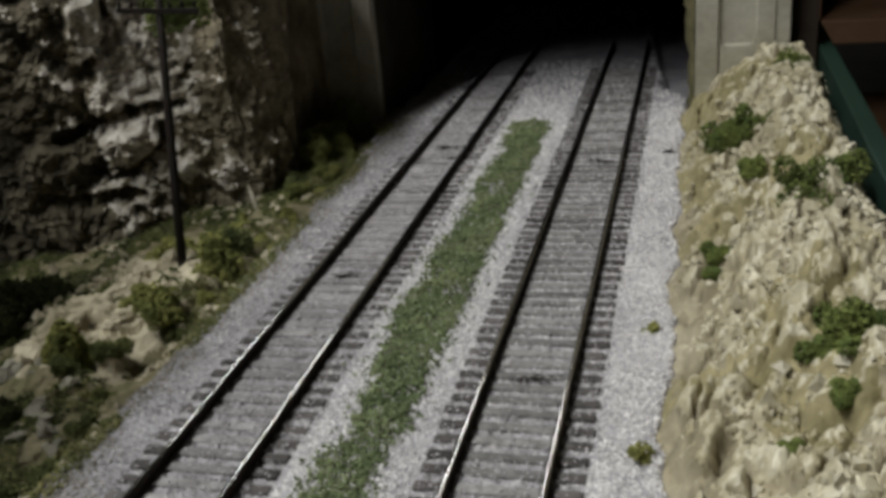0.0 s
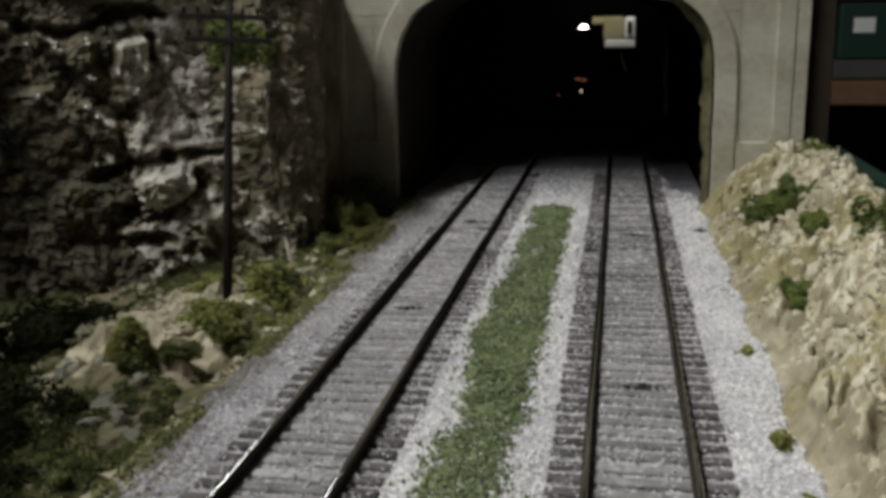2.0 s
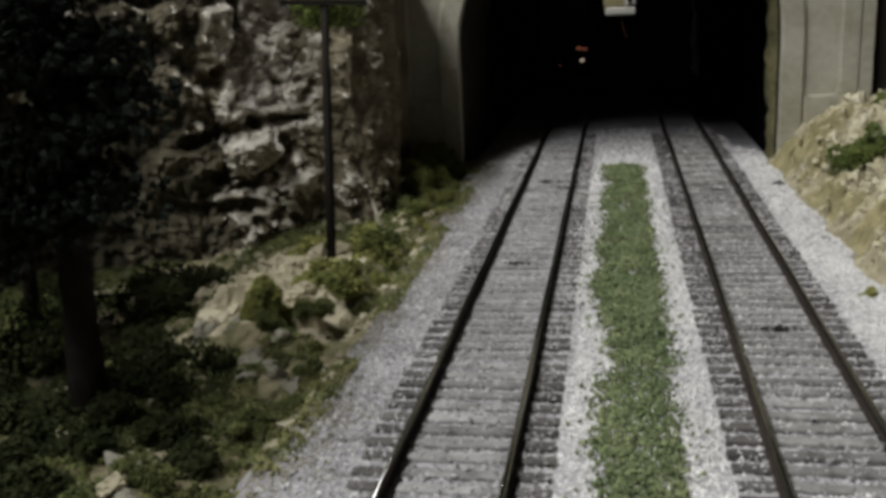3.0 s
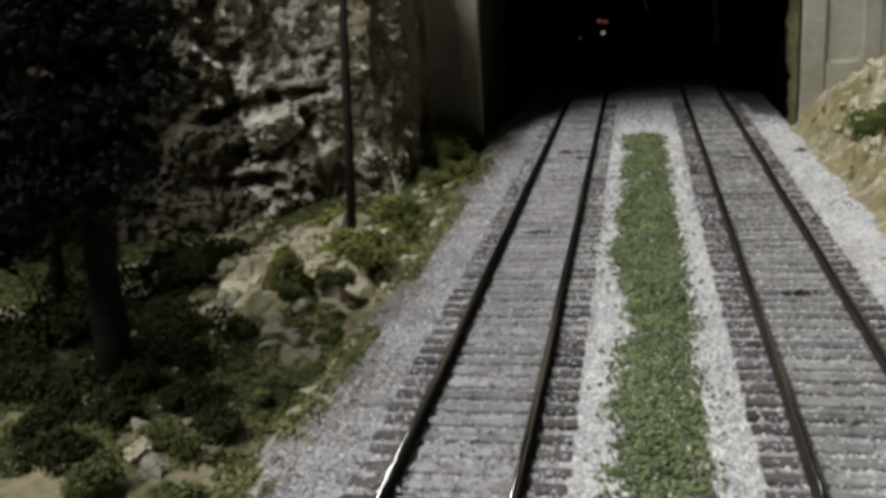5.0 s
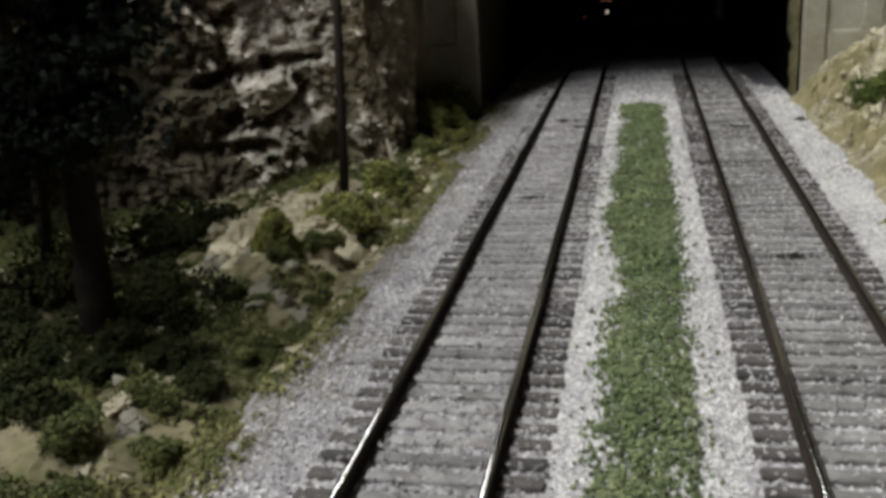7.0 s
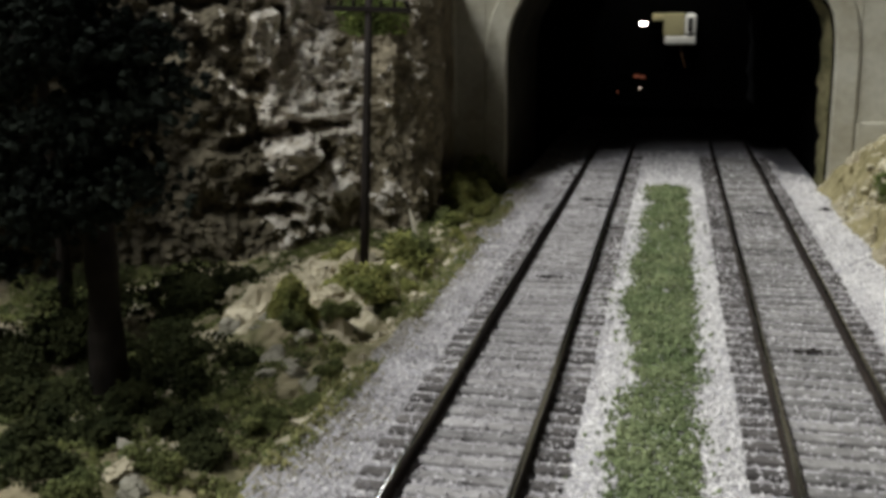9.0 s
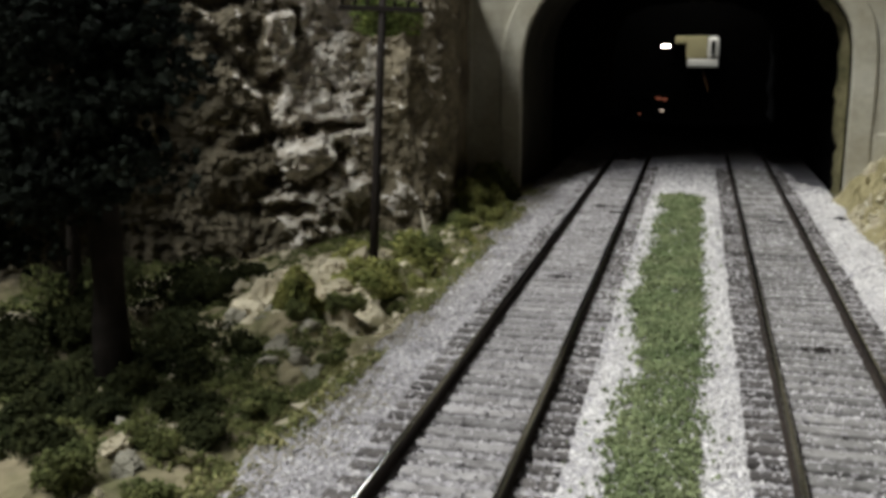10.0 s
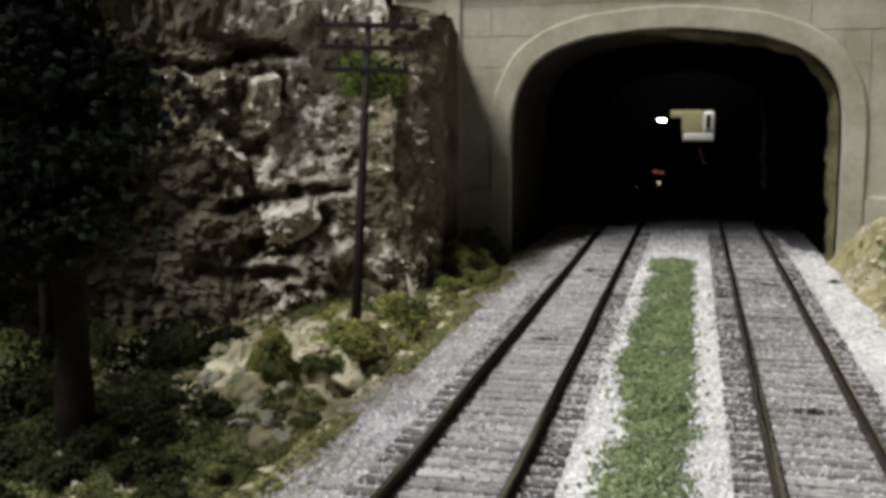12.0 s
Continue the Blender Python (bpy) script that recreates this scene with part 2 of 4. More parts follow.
def from_bm(name, bm, mats, parent=None, soft=False, **tags):
    for v in bm.verts:
        v.co *= CM
    me = bpy.data.meshes.new(name)
    bm.to_mesh(me)
    bm.free()
    for m in mats if isinstance(mats, (list, tuple)) else [mats]:
        me.materials.append(m)
    if soft:
        me.polygons.foreach_set("use_smooth", [True] * len(me.polygons))
    ob = new(name, me)
    ob.parent = parent
    return tagged(ob, **tags)


def box_bm(x0, x1, y0, y1, z0, z1, bevel=0.0):
    bm = bmesh.new()
    bmesh.ops.create_cube(bm, size=1)
    for v in bm.verts:
        v.co = Vector(((x0 + x1) / 2 + v.co.x * (x1 - x0), (y0 + y1) / 2 + v.co.y * (y1 - y0), (z0 + z1) / 2 + v.co.z * (z1 - z0)))
    if bevel:
        bmesh.ops.bevel(bm, geom=bm.edges[:], offset=bevel, segments=2, affect="EDGES", profile=0.5)
    return bm


def tube_bm(points, radii, sides=10, bm=None):
    """A tapered tube through points."""
    bm = bm or bmesh.new()
    rings = []
    for n, (p, r) in enumerate(zip(points, radii)):
        p = Vector(p)
        a, b = Vector(points[max(n - 1, 0)]), Vector(points[min(n + 1, len(points) - 1)])
        q = (b - a).to_track_quat("Z", "Y")
        rings.append([bm.verts.new(p + q @ Vector((r * math.cos(2 * math.pi * k / sides), r * math.sin(2 * math.pi * k / sides), 0))) for k in range(sides)])
    for a, b in zip(rings, rings[1:]):
        for k in range(sides):
            bm.faces.new((a[k], a[(k + 1) % sides], b[(k + 1) % sides], b[k]))
    bm.faces.new(rings[0][::-1])
    bm.faces.new(rings[-1])
    return bm


def grid(nu, nv):
    i = np.arange(nu * nv).reshape(nv, nu)
    return np.stack([i[:-1, :-1], i[:-1, 1:], i[1:, 1:], i[1:, :-1]], -1).reshape(-1, 4)


def bits(places, sizes, rng, flat=1.0):
    """Loose bits: an uneven eight-sided lump at each place. Returns verts and faces."""
    n = len(places)
    shape = np.array([[1, 0, 0], [-1, 0, 0], [0, 1, 0], [0, -1, 0], [0, 0, 1], [0, 0, -1]], float)
    tris = np.array([[0, 2, 4], [2, 1, 4], [1, 3, 4], [3, 0, 4], [2, 0, 5], [1, 2, 5], [3, 1, 5], [0, 3, 5]])
    v = shape[None] * rng.uniform(0.65, 1.2, (n, 6, 1)) + rng.normal(0, 0.16, (n, 6, 3))
    a, b = rng.uniform(0, 6.283, n), rng.uniform(-0.8, 0.8, n)
    ca, sa, cb, sb = np.cos(a), np.sin(a), np.cos(b), np.sin(b)
    x, y, z = v[..., 0], v[..., 1], v[..., 2]
    y, z = y * cb[:, None] - z * sb[:, None], y * sb[:, None] + z * cb[:, None]
    x, y = x * ca[:, None] - y * sa[:, None], x * sa[:, None] + y * ca[:, None]
    v = np.stack([x, y, z * flat], -1) * np.asarray(sizes)[:, None, None] + np.asarray(places)[:, None]
    return v.reshape(-1, 3), (tris[None] + 6 * np.arange(n)[:, None, None]).reshape(-1, 3)


# ---- room shell ----
def room():
    x0, x1, y0, y1, z0, z1 = -140, 230, -290, 600, -95, 150
    shell = {
        "wall_west": (x0 - 8, x0, y0, y1, z0, z1), "wall_east": (x1, x1 + 8, y0, y1, z0, z1),
        "wall_south": (x0 - 8, x1 + 8, y0 - 8, y0, z0, z1), "wall_north": (x0 - 8, x1 + 8, y1, y1 + 8, z0, z1),
        "room_floor": (x0 - 8, x1 + 8, y0 - 8, y1 + 8, z0 - 6, z0), "ceiling": (x0 - 8, x1 + 8, y0 - 8, y1 + 8, z1, z1 + 6),
    }
    # unseen ceiling, west and south walls act as reflectors for fill
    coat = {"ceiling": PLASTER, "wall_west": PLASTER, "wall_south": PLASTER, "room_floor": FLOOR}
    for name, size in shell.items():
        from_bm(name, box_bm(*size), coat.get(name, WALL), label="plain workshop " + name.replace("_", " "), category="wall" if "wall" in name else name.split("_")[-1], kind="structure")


room()

# ---- ground under everything: the layout's table top ----
from_bm("ground", box_bm(-75, 10.3, -75, 50, -4.0, -1.0), BLACK, label="dark table board that carries the railway scenery", category="ground", kind="structure")

# ---- roadbed ----
LEFT_X, RIGHT_X, GAUGE = -2.75, 2.75, 1.65
ROADBED_L, ROADBED_R = -5.55, 5.42


def edge_right(y):
    """The roadbed's right edge: inside the tunnel it draws in."""
    y = np.asarray(y, float)
    return ROADBED_R + 0.14 * vnoise(y * 0.9, 3.0) + 0.06 * vnoise(y * 3.1, 5.0) - 0.95 * smooth(1.6, 3.6, y) - 0.07 * np.clip(y - 3.5, 0, 12)


def edge_left(y):
    y = np.asarray(y, float)
    return ROADBED_L + 0.14 * vnoise(y * 0.8, 9.0) + 0.07 * vnoise(y * 2.9, 15.0) - 0.35 * smooth(-9, -2, y)


def bed_height(x, y):
    """Ballast level: just under the tie tops in the tracks, a little higher on the shoulders."""
    x, y = np.asarray(x, float), np.asarray(y, float)
    d = np.minimum(np.abs(x - LEFT_X), np.abs(x - RIGHT_X))
    level = np.where(x < 0, -0.088 + 0.036 * smooth(-27, -17, y), -0.080 + 0.016 * smooth(-25, -15, y))
    return level + (-0.033 - level) * smooth(1.42, 1.85, d) + 0.02 * fractal(x * 1.1, y * 1.1, 2.0, 3) - 0.55 * smooth(0.0, 0.35, x - edge_right(y)) - 0.4 * smooth(0.0, 0.5, edge_left(y) - x)


def roadbed():
    xs = np.linspace(-6.3, 6.0, 124)
    ys = np.concatenate([np.arange(-46, 6, 0.11), np.arange(6, 27, 1.0)])
    gx, gy = np.meshgrid(xs, ys)
    gz = bed_height(gx, gy) + 0.014 * vnoise(gx * 9, gy * 9)
    v = np.stack([gx, gy, gz], -1).reshape(-1, 3)
    thing("roadbed", v, grid(len(xs), len(ys)), BALLAST, soft=True, label="pale grey ballast bed under two railway tracks", category="roadbed", kind="structure")
    rng = np.random.default_rng(5)
    parts = []
    for count, y0, y1, small, large in ((95000, -36, -14, 0.022, 0.047), (26000, -14, 0, 0.03, 0.055), (4500, 0, 9, 0.045, 0.07)):
        x, y = rng.uniform(-5.8, 5.6, count), rng.uniform(y0, y1, count)
        keep = (x > edge_left(y) - rng.exponential(0.2, count)) & (x < edge_right(y) + rng.exponential(0.05, count))
        x, y = x[keep], y[keep]
        s = rng.uniform(small, large, len(x))
        z = bed_height(x, y) + rng.uniform(-0.3, 0.5, len(x)) * s
        near_rail = np.minimum(np.abs(x - LEFT_X), np.abs(x - RIGHT_X))
        on_tie = (near_rail < 1.45) & (rng.random(len(x)) < 0.10)
        z = np.where(on_tie, np.maximum(z, 0.005), z)
        d = np.minimum(np.abs(x - LEFT_X), np.abs(x - RIGHT_X)) + rng.normal(0, 0.12, len(x)) + 0.25 * fractal(x * 0.8, y * 0.4, 3.0, 2)
        inner = (d < 1.0) & ((x < 0) | (rng.random(len(x)) < 0.7)) | (d > 0.95) & (d < 1.5) & (rng.random(len(x)) < 0.75)
        kind = (inner | on_tie | ((x < -4.15) & (rng.random(len(x)) < 0.8))).astype(int)
        kind = np.where((x < -4.3) & (rng.random(len(x)) < 0.8 * smooth(-4.5, -5.5, x + 0.35 * fractal(x * 0.9, y * 0.7, 27.0, 3))), 2, kind)
        parts.append((np.stack([x, y, z], -1), s, kind))
    for name, mat, which, label in (("soiled_gravel", SOILED, 2, "earth stained gravel along the verge"), ("ballast_gravel", GRAIN, 0, "loose light grey ballast gravel on the shoulders"), ("stained_gravel", STAINED, 1, "oil stained grey gravel between the rails")):
        off, vs, fs = 0, [], []
        for p, s, inner in parts:
            v, f = bits(p[inner == which], s[inner == which], rng)
            vs.append(v), fs.append(f + off)
            off += len(v)
        thing(name, np.concatenate(vs), np.concatenate(fs), mat, label=label, category="gravel", kind="stuff")


roadbed()


# ---- mountain over the tunnel, tunnel tube ----
ARCH = [(-6.6, -0.6), (-6.6, 4.6), (-6.53, 5.6), (-6.3, 6.45), (-5.75, 7.4), (-4.92, 7.97), (-3.5, 8.43), (-1.6, 8.65), (-0.35, 8.69), (0.75, 8.63), (2.75, 8.4), (4.25, 7.9), (5.17, 7.25), (5.66, 6.45), (5.83, 5.6), (5.88, 4.6), (5.88, -0.6)]


def fine_arch(step=0.35):
    """The arch line with even steps."""
    pts = np.array(ARCH)
    run = np.concatenate([[0], np.cumsum(np.hypot(*np.diff(pts, axis=0).T))])
    s = np.linspace(0, run[-1], int(run[-1] / step))
    return np.stack([np.interp(s, run, pts[:, 0]), np.interp(s, run, pts[:, 1])], -1)


def arch_normals(pts):
    t = np.gradient(pts, axis=0)
    n = np.stack([-t[:, 1], t[:, 0]], -1)
    return n / np.linalg.norm(n, axis=1, keepdims=True)


def tunnel():
    a = fine_arch(0.25)
    n = arch_normals(a)
    rng = np.random.default_rng(3)
    # rough plaster rim just behind the portal, its inner edge ragged
    us = np.arange(len(a))
    depth = [0.62, 0.75, 1.0, 1.3, 1.6, 1.7]
    inner = [0.05, 0.16, 0.26, 0.32, 0.25, -0.15]
    rows = []
    for k, (d, i) in enumerate(zip(depth, inner)):
        rag = (0.13 * vnoise(us * 0.23, k * 0.7) + 0.10 * vnoise(us * 0.71, k * 1.3)) * min(k, 4) / 3
        p = a - n * ((i + rag) * smooth(-4.5, 1.0, a[:, 0]) - 0.28 * smooth(1.0, -4.5, a[:, 0]))[:, None]
        rows.append(np.stack([p[:, 0], np.full(len(a), d), p[:, 1]], -1))
    v = np.concatenate(rows)
    thing("tunnel_rim", v, grid(len(a), len(depth)), RIM, soft=True, label="rough olive plaster rim inside the tunnel mouth", category="rim", kind="structure")
    # dark plaster on the first stretch of the left wall and the crown
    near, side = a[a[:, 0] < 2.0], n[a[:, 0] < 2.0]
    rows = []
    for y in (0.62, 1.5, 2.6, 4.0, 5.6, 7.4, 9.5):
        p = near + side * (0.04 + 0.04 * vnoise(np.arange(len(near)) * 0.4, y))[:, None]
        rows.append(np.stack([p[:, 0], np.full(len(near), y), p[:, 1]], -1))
    thing("tunnel_plaster", np.concatenate(rows), grid(len(near), len(rows)), DARK_PLASTER, soft=True, label="dark plaster wall inside the tunnel mouth", category="tunnel wall", kind="structure")
    ys = [1.6, 5, 12, 25, 38, 50]
    rows = []
    for y in ys:
        p = a + n * (0.25 + 0.15 * vnoise(us * 0.3, y))[:, None]
        rows.append(np.stack([p[:, 0], np.full(len(a), y), p[:, 1]], -1))
    back = [r + np.concatenate([n[:, :1], n[:, :1] * 0, n[:, 1:]], 1) * 0.6 for r in rows]
    v = np.concatenate(rows + back[::-1])
    thing("tunnel_lining", v, grid(len(a), len(rows) * 2), LINING, label="tunnel lining blackened to keep the bore dark", category="tunnel", kind="structure")
    # earth that covers the tube
    xs, ys = np.linspace(-40, 9.6, 60), np.linspace(0.7, 50, 60)
    gx, gy = np.meshgrid(xs, ys)
    gz = 9.4 + 0.5 * fractal(gx * 0.2, gy * 0.2, 1.0, 3) - 0.6 * smooth(7, 9.6, gx)
    thing("mountain_top", np.stack([gx, gy, gz], -1).reshape(-1, 3), grid(60, 60), EARTH, soft=True, label="brown earth slope over the tunnel", category="hill", kind="structure")


tunnel()


def portal():
    root = base("tunnel_portal", 0, 0, 0, "cast concrete double track tunnel portal with arch ring and panelled piers", "tunnel portal")
    a = fine_arch(0.4)
    n = arch_normals(a)
    ring = a + n * 0.85
    x0, x1, top = -11.5, 9.2, 12.2
    # wall: from the ring to the border
    border = []
    for p, d in zip(ring, n):
        k = [((x1 if d[0] > 0 else x0) - p[0]) / d[0] if abs(d[0]) > 1e-6 else 1e9, (top - p[1]) / d[1] if d[1] > 1e-6 else 1e9]
        border.append(p + d * min(v for v in k if v > 0))
    border = np.array(border)
    i, j = np.argmin(np.abs(border - [x0, top]).sum(1)), np.argmin(np.abs(border - [x1, top]).sum(1))
    border[i], border[j] = (x0, top), (x1, top)
    inner = a + n * 0.3
    rows, m = [], len(a)
    for line, y in ((inner, 0.6), (inner, 0.02), (border, 0.02), (border, 0.62)):
        rows.append(np.stack([line[:, 0], np.full(m, y), line[:, 1]], -1))
    thing("wall", np.concatenate(rows), grid(m, 4), CONCRETE, parent=root)
    # block courses of the face wall, cut to the arch
    mid = a + n * 0.5
    crown = mid[np.argsort(mid[:, 0])]
    step = 0.12
    for row in range(7):
        z0, z1 = 2.45 + 1.21 * row, 2.45 + 1.21 * (row + 1) - 0.035
        x = -8.60 - 1.2 * (row % 2)
        while x < 7.9:
            lo, hi = max(x, -8.60), min(x + 2.4 - 0.035, 7.98)
            x += 2.4
            if row < 5:
                hi = min(hi, 6.70)
            if hi - lo < 0.15:
                continue
            xs = np.linspace(lo, hi, max(2, int((hi - lo) / step) + 1))
            foot = np.where((xs > crown[0, 0]) & (xs < crown[-1, 0]), np.interp(xs, crown[:, 0], crown[:, 1]), -9)
            foot = np.maximum(z0, foot)
            use = foot < z1 - 0.02
            if use.sum() < 3:
                continue
            xs, foot = xs[use], foot[use]
            m = len(xs)
            tops = np.full(m, z1)
            lines = [(foot, 0.02), (foot, -0.004), (foot + 0.012, -0.012), (tops - 0.012, -0.012), (tops, -0.004), (tops, 0.02)]
            v = np.concatenate([np.stack([xs, np.full(m, yy), zz], -1) for zz, yy in lines])
            ends = [[r * m for r in range(6)], [r * m + m - 1 for r in range(6)][::-1]]
            thing("block", v, grid(m, 6).tolist() + ends, CONCRETE, parent=root)
    # voussoirs of the arch ring, each a piece
    run = np.concatenate([[0], np.cumsum(np.hypot(*np.diff(a, axis=0).T))])
    count = 19
    for k in range(count):
        s = np.linspace(run[-1] * k / count + 0.004, run[-1] * (k + 1) / count - 0.004, 5)
        line = np.stack([np.interp(s, run, a[:, 0]), np.interp(s, run, a[:, 1])], -1)
        nn = np.stack([np.interp(s, run, n[:, 0]), np.interp(s, run, n[:, 1])], -1)
        loops = [(line + nn * 0.03, 0.5), (line, 0.38), (line + nn * 0.0, -0.12), (line + nn * 0.04, -0.16), (line + nn * 0.77, -0.16), (line + nn * 0.85, -0.10), (line + nn * 0.85, 0.03)]
        v = np.concatenate([np.stack([q[:, 0], np.full(5, y), q[:, 1]], -1) for q, y in loops])
        f = grid(5, len(loops)).tolist()
        ends = [[r * 5 for r in range(len(loops))], [r * 5 + 4 for r in range(len(loops))][::-1]]
        thing("voussoir", v, f + ends, CONCRETE, parent=root)
    # piers: a plinth, border strips round the sunk panel
    for side, cx in ((1, 5.88), (-1, -6.5)):
        def strip(name, a0, a1, z0, z1, y0, bevel=0.035):
            lo, hi = sorted((cx + side * a0, cx + side * a1))
            from_bm(name, box_bm(lo, hi, y0, 0.05, z0, z1, bevel), CONCRETE, parent=root)
        strip("plinth", 0.87, 3.33, -0.6, 2.40, -0.15, 0.1)
        strip("pier_strip", 2.12, 2.84, 2.30, 10.2, -0.149, 0.08)
        for k in range(6):
            strip("pier_block", 2.85, 3.32, 2.42 + 1.3 * k, 2.42 + 1.3 * k + 1.288, -0.09, 0.015)
        for at, turn in ((0.87, 1), (2.11, -1)):
            bm = bmesh.new()
            arc = [(at, 2.345)] + [(at + turn * 0.3 * (1 - math.sin(q * math.pi / 10)), 2.345 + 0.3 * (1 - math.cos(q * math.pi / 10))) for q in range(6)]
            front = [bm.verts.new((cx + side * u, -0.145, w)) for u, w in arc]
            rear = [bm.verts.new((cx + side * u, 0.03, w)) for u, w in arc]
            bm.faces.new(front), bm.faces.new(rear[::-1])
            for q in range(len(arc)):
                bm.faces.new((front[q], rear[q], rear[(q + 1) % len(arc)], front[(q + 1) % len(arc)]))
            bmesh.ops.recalc_face_normals(bm, faces=bm.faces[:])
            from_bm("corner_fillet", bm, CONCRETE, parent=root)
    from_bm("cornice", box_bm(-11.5, 9.3, -0.30, 0.62, 10.25, 10.75, 0.06), CONCRETE, parent=root)
    from_bm("parapet", box_bm(-11.5, 9.25, -0.12, 0.62, 10.76, 12.2, 0.05), CONCRETE, parent=root)
    return root


portal()

from_bm("profile_board", box_bm(9.3, 10.25, 0.75, 50, -1.0, 11.0, 0.05), BOARD, label="dark brown board that closes the hillside", category="board", kind="structure")
from_bm("fascia", box_bm(10.3, 10.85, -75, 50, -14, 2.05, 0.06), FASCIA, label="green painted fascia board along the layout edge", category="fascia", kind="structure")


# ---- tracks ----
def rail_mesh():
    half = [(0.0, 0.0), (0.085, 0.0), (0.085, 0.028), (0.026, 0.05), (0.022, 0.172), (0.044, 0.188), (0.048, 0.21), (0.044, 0.228), (0.033, 0.240), (0.018, 0.2465), (0.0, 0.248)]
    outline = half[1:] + [(-x, z) for x, z in half[-2:0:-1]]
    m = len(outline)
    ys = np.concatenate([np.arange(-46, 8, 0.9), np.arange(8, 13, 1.0)])
    v = [(x + 0.006 * math.sin(y * 0.7), y, z) for y in ys for x, z in outline]
    f, marks = [], []
    for r in range(len(ys) - 1):
        for k in range(m):
            f.append((r * m + k, r * m + (k + 1) % m, (r + 1) * m + (k + 1) % m, (r + 1) * m + k))
            za, zb = outline[k][1], outline[(k + 1) % m][1]
            marks.append(1 if za > 0.22 and zb > 0.22 else 0)
    return mesh_of("rail", v, f, [RAIL, RAIL_TOP], soft=True, marks=marks)


def tie_mesh(middle):
    """A tie whose middle, between the rails, is dusty."""
    outline = [(-0.125, -0.22), (0.125, -0.22), (0.125, -0.02), (0.105, 0.0), (-0.105, 0.0), (-0.125, -0.02)]
    stops = [(-1.48, 0.93), (-1.46, 1.0), (-0.84, 1.0), (0.84, 1.0), (1.46, 1.0), (1.48, 0.93)]
    v = [(x, y * k, z - (1 - k) * 0.1) for x, k in stops for y, z in outline]
    f, marks = [list(range(6))[::-1], [30 + k for k in range(6)]], [0, 0]
    for r in range(5):
        for k in range(6):
            f.append([r * 6 + k, r * 6 + (k + 1) % 6, r * 6 + 6 + (k + 1) % 6, r * 6 + 6 + k])
            marks.append(int(r == 2))
    return mesh_of("tie", v, f, [TIE, middle], marks=marks)


def tracks():
    rail = rail_mesh()
    rng = random.Random(4)
    for cx, side, sink, middle in ((LEFT_X, "verge", -0.01, DUSTY_TIE), (RIGHT_X, "bank", 0.0, WORN_TIE)):
        tie = tie_mesh(middle)
        root = base("railway_track", cx, 0, 0, "dark steel rails on grey ties beside the " + side, "railway track", "parallel tracks")
        for s in (-1, 1):
            r = new("rail", rail)
            r.parent, r.location = root, (s * (GAUGE / 2 + 0.033) * CM, 0, 0.0)
        spacing = 0.485
        for k in range(int(44 / spacing)):
            t = new("tie", tie)
            t.parent = root
            t.matrix_basis = pose(rng.uniform(-0.03, 0.03) * CM, (-36 + k * spacing + rng.uniform(-0.015, 0.015)) * CM, (sink + rng.uniform(-0.02, 0.01)) * CM, 0, 0, rng.uniform(-0.5, 0.5))


tracks()


# ---- foliage ----
def clump_points(rng, centre, radius, lumps, count, squash=0.8):
    """Places on a few uneven lumps round a centre."""
    c = np.asarray(centre, float)
    spots = [c + np.append(rng.normal(0, 0.42, 2) * radius, abs(rng.normal(0.35, 0.3)) * radius * squash) for _ in range(lumps)]
    sizes = rng.uniform(0.35, 0.65, lumps) * radius
    pick = rng.integers(0, lumps, count)
    d = rng.normal(0, 1, (count, 3))
    d /= np.linalg.norm(d, axis=1, keepdims=True)
    p = np.array(spots)[pick] + d * (sizes[pick] * rng.uniform(0.6, 1.05, count))[:, None] * [1, 1, squash]
    return p[p[:, 2] > c[2] - 0.12 * radius]


def bush(x, y, z, radius, mat=None, seed=0, lumps=7, count=520, grain=0.085, squash=0.85, label="olive green foam bush on the stony verge"):
    rng = np.random.default_rng(seed)
    p = clump_points(rng, (0, 0, 0), radius, lumps, count, squash)
    s = rng.uniform(0.6, 1.3, len(p)) * grain * (0.75 + 0.25 * radius)
    v, f = bits(p, s, rng)
    ob = thing("bush", v, f, mat or BRUSH, label=label, category="bush")
    ob.matrix_world = pose(x * CM, y * CM, z * CM)
    return ob


def cone_bush(x, y, z, radius, height, seed):
    """A bush like a small fir: a dense lumpy cone."""
    rng = np.random.default_rng(seed)
    n = 3200
    h = 1 - np.sqrt(rng.random(n))
    a = rng.uniform(0, 6.283, n)
    wide = radius * (1 - h) ** 0.58 * (1 + 0.42 * vnoise(2.6 * np.cos(a) + 5, 2.6 * np.sin(a) + 5, 4.5 * h)) * rng.uniform(0.75, 1.0, n)
    p = np.stack([wide * np.cos(a), wide * np.sin(a), h * height], -1)
    v, f = bits(p, rng.uniform(0.03, 0.06, n), rng)
    ob = thing("bush", v, f, BRUSH, label="cone shaped olive green foam bush on the stone shelf", category="bush")
    ob.matrix_world = pose(x * CM, y * CM, z * CM)


